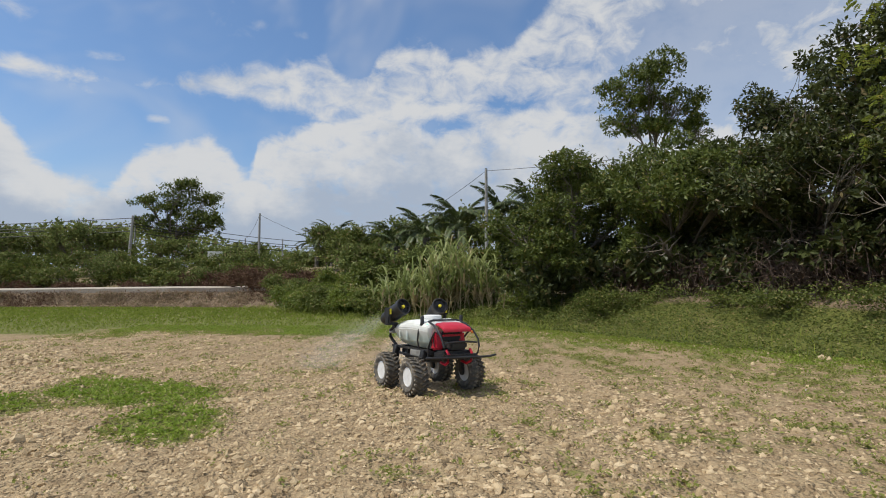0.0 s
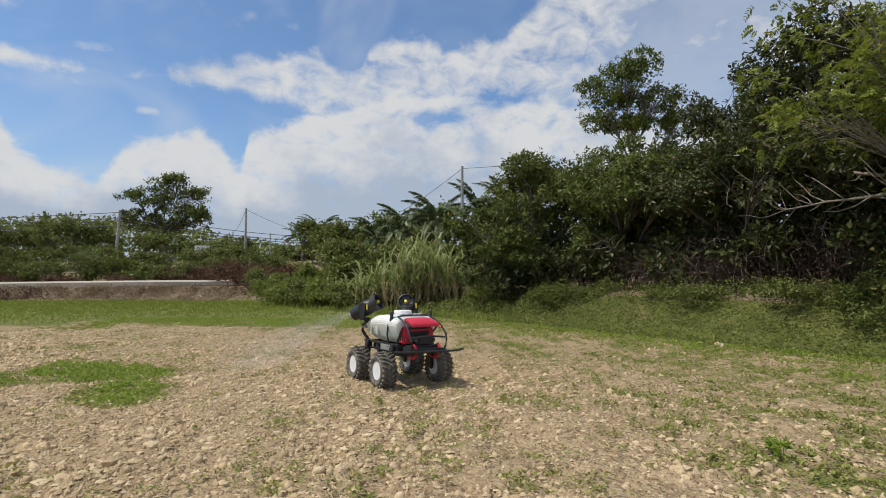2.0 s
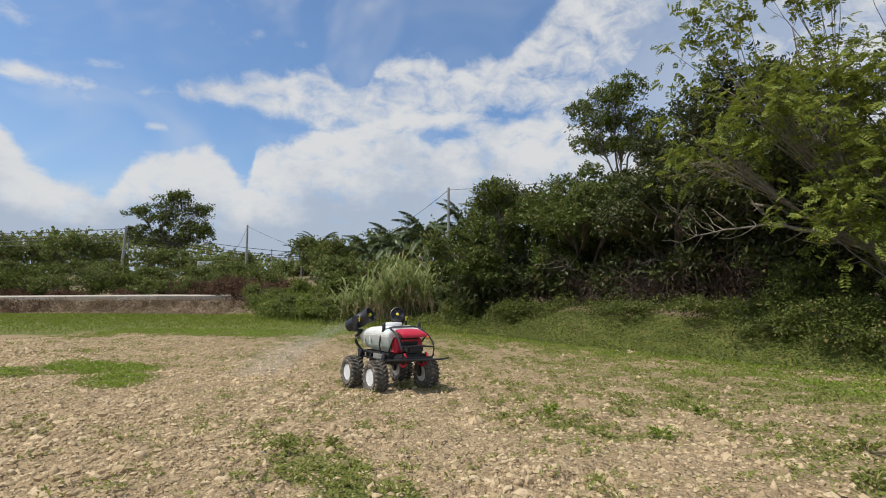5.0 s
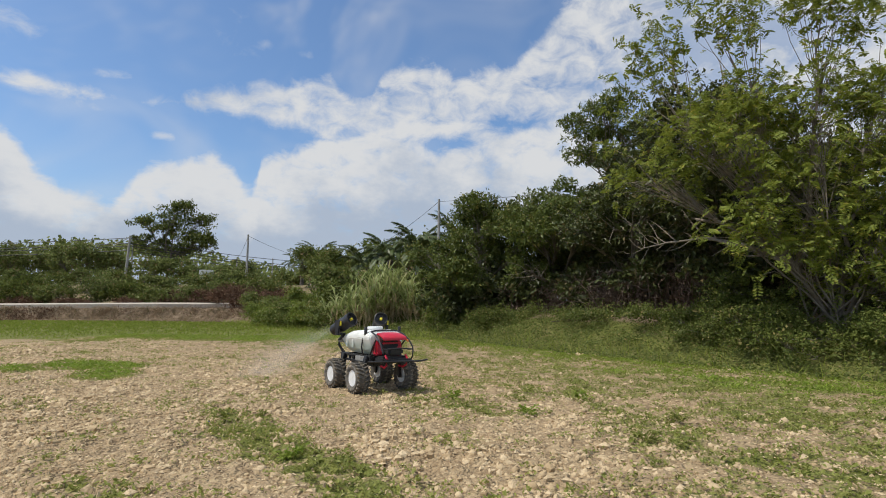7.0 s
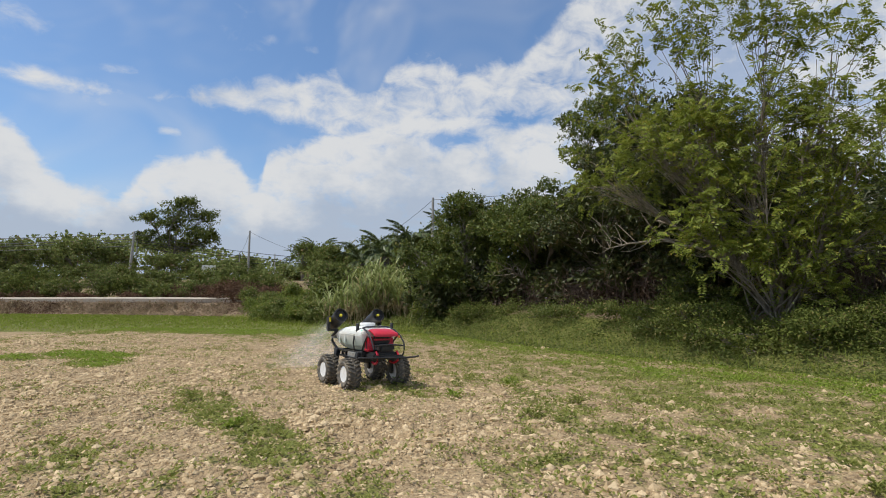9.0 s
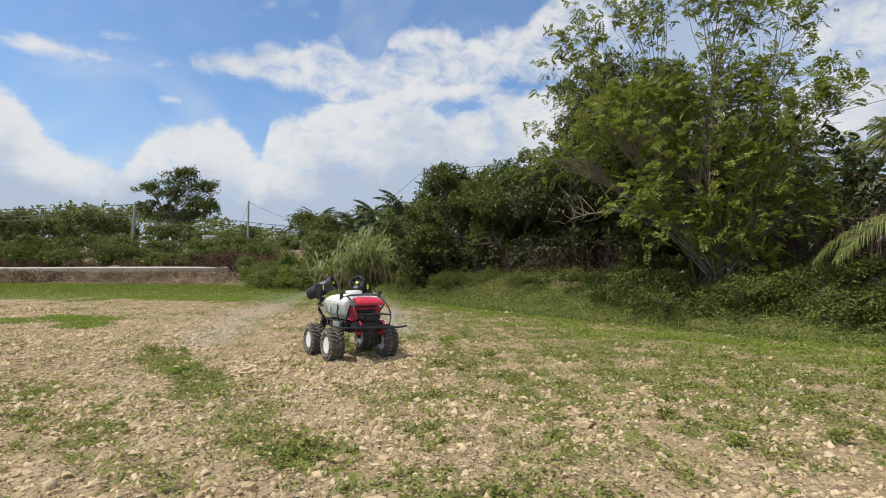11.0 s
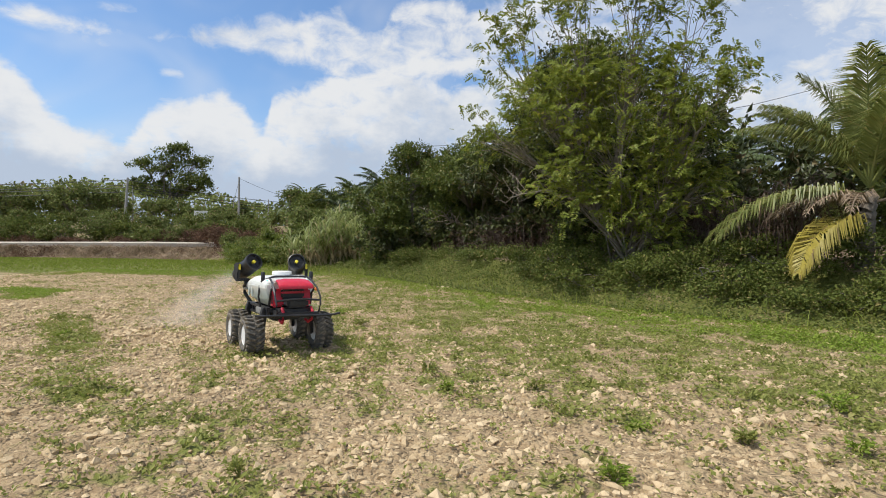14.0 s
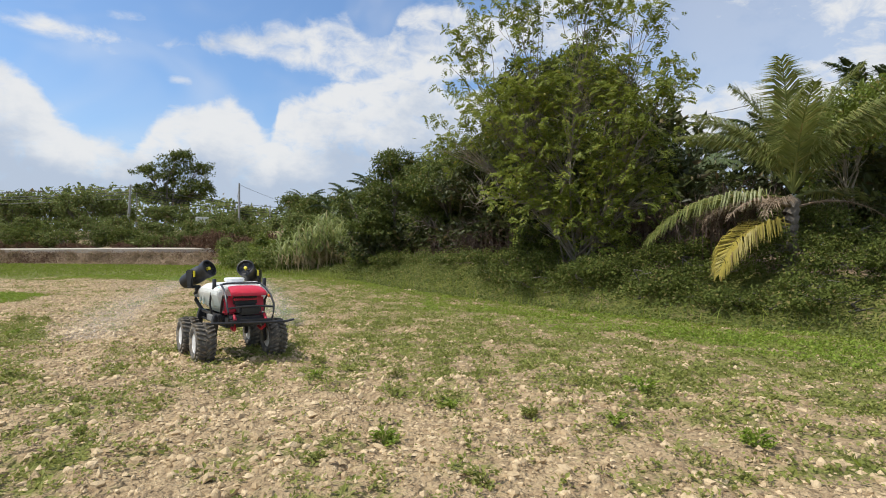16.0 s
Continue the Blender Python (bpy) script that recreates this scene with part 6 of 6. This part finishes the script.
        part("tow_hook", rod([(0.86, s * 0.20, 0.66), (0.92, s * 0.20, 0.60), (0.90, s * 0.20, 0.50), (0.80, s * 0.18, 0.45), (0.68, s * 0.18, 0.47)], 0.02), MAT_RED, robot, "curved red tube")
        part("battery_pack", box((0.58, s * 0.19, 0.77), (0.15, 0.15, 0.25), 0.025, (0, -8, 0)), MAT_RED, robot, "red battery pack")
        for k in range(2):
            part("slot", box((0.56 + 0.06 * k, s * 0.268, 0.77), (0.02, 0.012, 0.15), 0.005, (0, -8, 0)), MAT_BLACK, robot)
        part("lamp", box((0.80, s * 0.29, 0.90), (0.05, 0.05, 0.035), 0.01, (0, 35, 0)), MAT_ORANGE if s > 0 else MAT_BLACK, robot)
        # rear arm for the sprayer head
        part("rear_arm", rod([(-0.50, s * 0.28, 0.62), (-0.57, s * 0.32, 0.70), (-0.59, s * 0.36, 0.78), (-0.54, s * 0.38, 0.87), (-0.42, s * 0.37, 0.94)], 0.026), MAT_FRAME, robot, "bent black arm")
        part("bracket", box((-0.54, s * 0.33, 0.85), (0.10, 0.12, 0.06), 0.015), MAT_STEEL, robot, "grey metal bracket")
    part("hoop", rod([(0.48, -0.27, 1.05), (0.49, -0.20, 1.065), (0.49, 0.20, 1.065), (0.48, 0.27, 1.05)], 0.014), MAT_FRAME, robot, "black cross hoop")
    part("status_light", box((0.50, -0.305, 1.005), (0.035, 0.02, 0.03), 0.006, (0, 25, 0)), MAT_GLOW, robot, "green status light")
    # red cover: a bent plate with a rolled front edge
    def plate(x, z, half, t):
        return [(x, -half, z), (x, -half * 0.5, z + 0.012), (x, half * 0.5, z + 0.012), (x, half, z), (x, half, z - t), (x, -half, z - t)]
    bm = loft([plate(0.55, 1.018, 0.235, 0.03), plate(0.59, 1.028, 0.245, 0.03), plate(0.70, 1.008, 0.262, 0.03), plate(0.83, 0.965, 0.278, 0.03), plate(0.85, 0.935, 0.276, 0.03)])
    bmesh.ops.bevel(bm, geom=bm.edges[:], offset=0.006, segments=2, affect="EDGES")
    part("cover", bm, MAT_RED, robot, "bright red sloping plastic cover").scale.y = 0.86
    part("inner_panel", box((0.66, 0, 0.84), (0.08, 0.32, 0.14), 0.02), MAT_BLACK, robot, "black inner panel")
    part("inner_rail", box((0.71, 0, 0.855), (0.03, 0.34, 0.03), 0.008), MAT_RED, robot, "red inner rail")
    part("generator", box((0.78, 0.02, 0.715), (0.16, 0.30, 0.12), 0.03), MAT_BLACK, robot, "black power unit")
    part("lower_bay", box((0.72, 0, 0.58), (0.30, 0.50, 0.12), 0.03), MAT_BLACK, robot, "black front bay")
    part("cross_tube", rod([(0.90, -0.30, 0.755), (0.92, -0.1, 0.775), (0.92, 0.1, 0.775), (0.90, 0.30, 0.755)], 0.014), MAT_FRAME, robot)
    part("bumper", rod([(0.90, -0.56, 0.575), (0.95, -0.42, 0.573), (0.97, 0.0, 0.562), (0.97, 0.38, 0.55), (0.99, 0.48, 0.555), (1.0, 0.57, 0.572)], 0.016), MAT_FRAME, robot, "straight black front bumper bar")
    part("bumper_plate", box((0.90, 0, 0.575), (0.10, 0.56, 0.05), 0.008), MAT_FRAME, robot)
    # legs
    for sx in (-1, 1):
        for s in (-1, 1):
            x = sx * AXLE_X
            bm = loft([[(x - 0.05, s * 0.27, 0.64), (x + 0.05, s * 0.27, 0.64), (x + 0.05, s * 0.35, 0.64), (x - 0.05, s * 0.35, 0.64)],
                       [(x - 0.055, s * 0.29, 0.55), (x + 0.055, s * 0.29, 0.55), (x + 0.055, s * 0.375, 0.55), (x - 0.055, s * 0.375, 0.55)],
                       [(x - 0.04, s * 0.31, 0.40), (x + 0.04, s * 0.31, 0.40), (x + 0.04, s * 0.368, 0.40), (x - 0.04, s * 0.368, 0.40)],
                       [(x - 0.05, s * 0.325, 0.27), (x + 0.05, s * 0.325, 0.27), (x + 0.05, s * 0.372, 0.27), (x - 0.05, s * 0.372, 0.27)],
                       [(x - 0.03, s * 0.33, 0.22), (x + 0.03, s * 0.33, 0.22), (x + 0.03, s * 0.37, 0.22), (x - 0.03, s * 0.37, 0.22)]])
            bmesh.ops.bevel(bm, geom=bm.edges[:], offset=0.01, segments=2, affect="EDGES")
            part("leg", bm, MAT_BLACK, robot, "black cast leg")
    wheels, first = [], None
    for sx in (1, -1):
        for s in (-1, 1):
            w = build_wheel(robot, sx * AXLE_X, s * AXLE_Y, s, first)
            first = first or w
            wheels.append((w, sx * AXLE_X, s * AXLE_Y, s))
    heads = [(build_head(robot, s), s) for s in (-1, 1)]
    return robot, wheels, heads


ROBOT, WHEELS, HEADS = build_robot()


# ---- small things on the field ----
def weed_tuft(x, y, r, seed, material, label):
    """A leafy weed: thin stems from one root, each with pairs of small leaves."""
    rng = np.random.default_rng(seed)
    top = tagged(new("weed_tuft"), label, "weed", "weed tufts")
    top.location = (x, y, float(height(x, y)))
    stems, leaves = [], []
    for _ in range(14):
        a, lean = rng.uniform(0, 6.283), rng.uniform(0.2, 1.0)
        end = np.array([math.cos(a) * lean * r, math.sin(a) * lean * r, r * rng.uniform(0.35, 0.9)])
        bend = end * np.array([0.4, 0.4, 0.7])
        stems += curved([np.zeros(3), bend, end], 0.004, 0.002, 4, rng)
        leaves.append(np.concatenate([bend + (end - bend) * k + rng.normal(0, r * 0.06, (3, 3)) for k in (0.1, 0.4, 0.7, 1.0)]))
    v, f = tubes(stems, 3)
    part_np("stem", v, f, material, top)
    p = np.concatenate(leaves)
    n = len(p)
    size = r * rng.uniform(0.18, 0.34, n)
    v, f = leaf_quads(p, unit(p * np.array([1, 1, 0.3])) + spread(rng, n) * 0.7, np.array([0, 0, 1.0]) + spread(rng, n) * 0.5, size, size * rng.uniform(0.45, 0.7, n))
    tagged(part_np("foliage", v, f, material, top), kind="stuff")


for k, (x, y, r) in enumerate([(10.7, -5.9, 0.16), (12.8, -5.2, 0.2), (9.54, -5.66, 0.12), (9.95, -5.17, 0.17), (9.77, -2.91, 0.15), (10.42, -4.16, 0.14), (11.21, -4.41, 0.16), (12.51, -3.46, 0.22), (7.55, -5.23, 0.15), (2.63, -0.12, 0.18), (1.33, 1.55, 0.22), (5.26, 2.17, 0.2), (6.28, 0.49, 0.22), (4.31, 3.27, 0.22), (8.59, -2.16, 0.18), (8.84, -3.09, 0.15), (1.75, 1.75, 0.16), (11.9, -4.6, 0.15), (7.1, 1.6, 0.2), (6.3, 3.4, 0.22)]):
    weed_tuft(x, y, r * 0.85, 800 + k, (MAT_WEED, MAT_LUSH)[k % 2], "leafy green weed rooted among the clods")


def crumpled(name, label, category, x, y, size, material, seed):
    rng = random.Random(seed)
    bm = bmesh.new()
    bmesh.ops.create_icosphere(bm, subdivisions=2, radius=1.0)
    for v in bm.verts:
        v.co *= rng.uniform(0.65, 1.2)
        v.co = Vector((v.co.x * size[0], v.co.y * size[1], v.co.z * size[2]))
    ob = part(name, bm, material, smooth=False)
    ob.location = (x, y, float(height(x, y)) + size[2] * 0.7)
    tagged(ob, label, category)


crumpled("plastic_bag", "crumpled pale plastic bag among the weeds", "litter", 5.4, 8.2, (0.06, 0.045, 0.025), MAT_LITTER, 1)
crumpled("bottle_cap", "small blue plastic scrap on the soil", "litter", 1.09, 1.62, (0.022, 0.018, 0.012), MAT_BLUE, 2)
crumpled("earth_lump", "dark brown earth lump on the field", "soil", 4.79, 4.56, (0.07, 0.055, 0.04), MAT_TWIG, 3)
for k, (x, y, r) in enumerate([(8.40, 12.2, 0.10), (8.62, 12.45, 0.07), (8.2, 12.7, 0.06), (12.9, 5.2, 0.07)]):
    crumpled("field_stone", "pale rough stone at the foot of the bank", "stone", x, y, (r, r * 0.8, r * 0.6), MAT_CLOD, 10 + k)

# ---- moving things ----
DRIVE = [
    (0.0, -0.239, 8.61, -57.8), (0.5, 0.008, 8.152, -58.6), (1.0, 0.242, 7.824, -58.4), (1.5, 0.439, 7.543, -58.1), (2.0, 0.678, 7.278, -57.9), (2.5, 0.902, 7.037, -58.0),
    (3.0, 1.123, 6.797, -58.5), (3.5, 1.28, 6.535, -58.6), (4.0, 1.52, 6.206, -57.8), (6.5, 2.521, 4.941, -53.4), (7.0, 2.758, 4.626, -53.2), (7.5, 3.003, 4.329, -53.8),
    (8.0, 3.228, 4.047, -53.6), (10.5, 4.314, 2.334, -53.7), (11.0, 4.664, 1.801, -56.1), (11.5, 4.95, 1.22, -58.3), (12.0, 5.26, 0.709, -59.1), (12.5, 5.513, 0.314, -58.2),
    (13.0, 5.771, 0.002, -56.4), (13.5, 6.022, -0.255, -55.6), (14.0, 6.268, -0.616, -55.7), (14.5, 6.481, -0.859, -55.4), (15.0, 6.715, -1.129, -54.1), (15.5, 6.982, -1.396, -52.2),
    (16.0, 7.137, -1.533, -51.0),
]


def motions():
    walk(ROBOT, [(t, pose(x, y, 0.012, 0, 0, yaw)) for t, x, y, yaw in DRIVE])
    ts = [r[0] for r in DRIVE]
    gone = np.concatenate([[0], np.cumsum([math.hypot(b[1] - a[1], b[2] - a[2]) for a, b in zip(DRIVE, DRIVE[1:])])])
    times = [k * 0.2 for k in range(81)]
    turn = [math.degrees(float(np.interp(t, ts, gone)) / WHEEL_R) for t in times]
    for w, x, y, s in WHEELS:
        flip = 0 if s < 0 else 180
        walk(w, [(t, pose(x, y, WHEEL_R, 0, a, 0) @ pose(0, 0, 0, 0, 0, flip)) for t, a in zip(times, turn)])
    # the heads swing to and fro, mirrored, every 4.6 s
    for h, s in HEADS:
        rows = []
        for k in range(65):
            t = k * 0.25
            out = 17 + 40 * math.cos((t - 1.25) / 4.64 * 2 * math.pi)
            rows.append((t, pose(HEAD_AT[0], s * HEAD_AT[1], HEAD_AT[2], 0, 0, out * (1 if s < 0 else -1))))
        walk(h, rows)


motions()
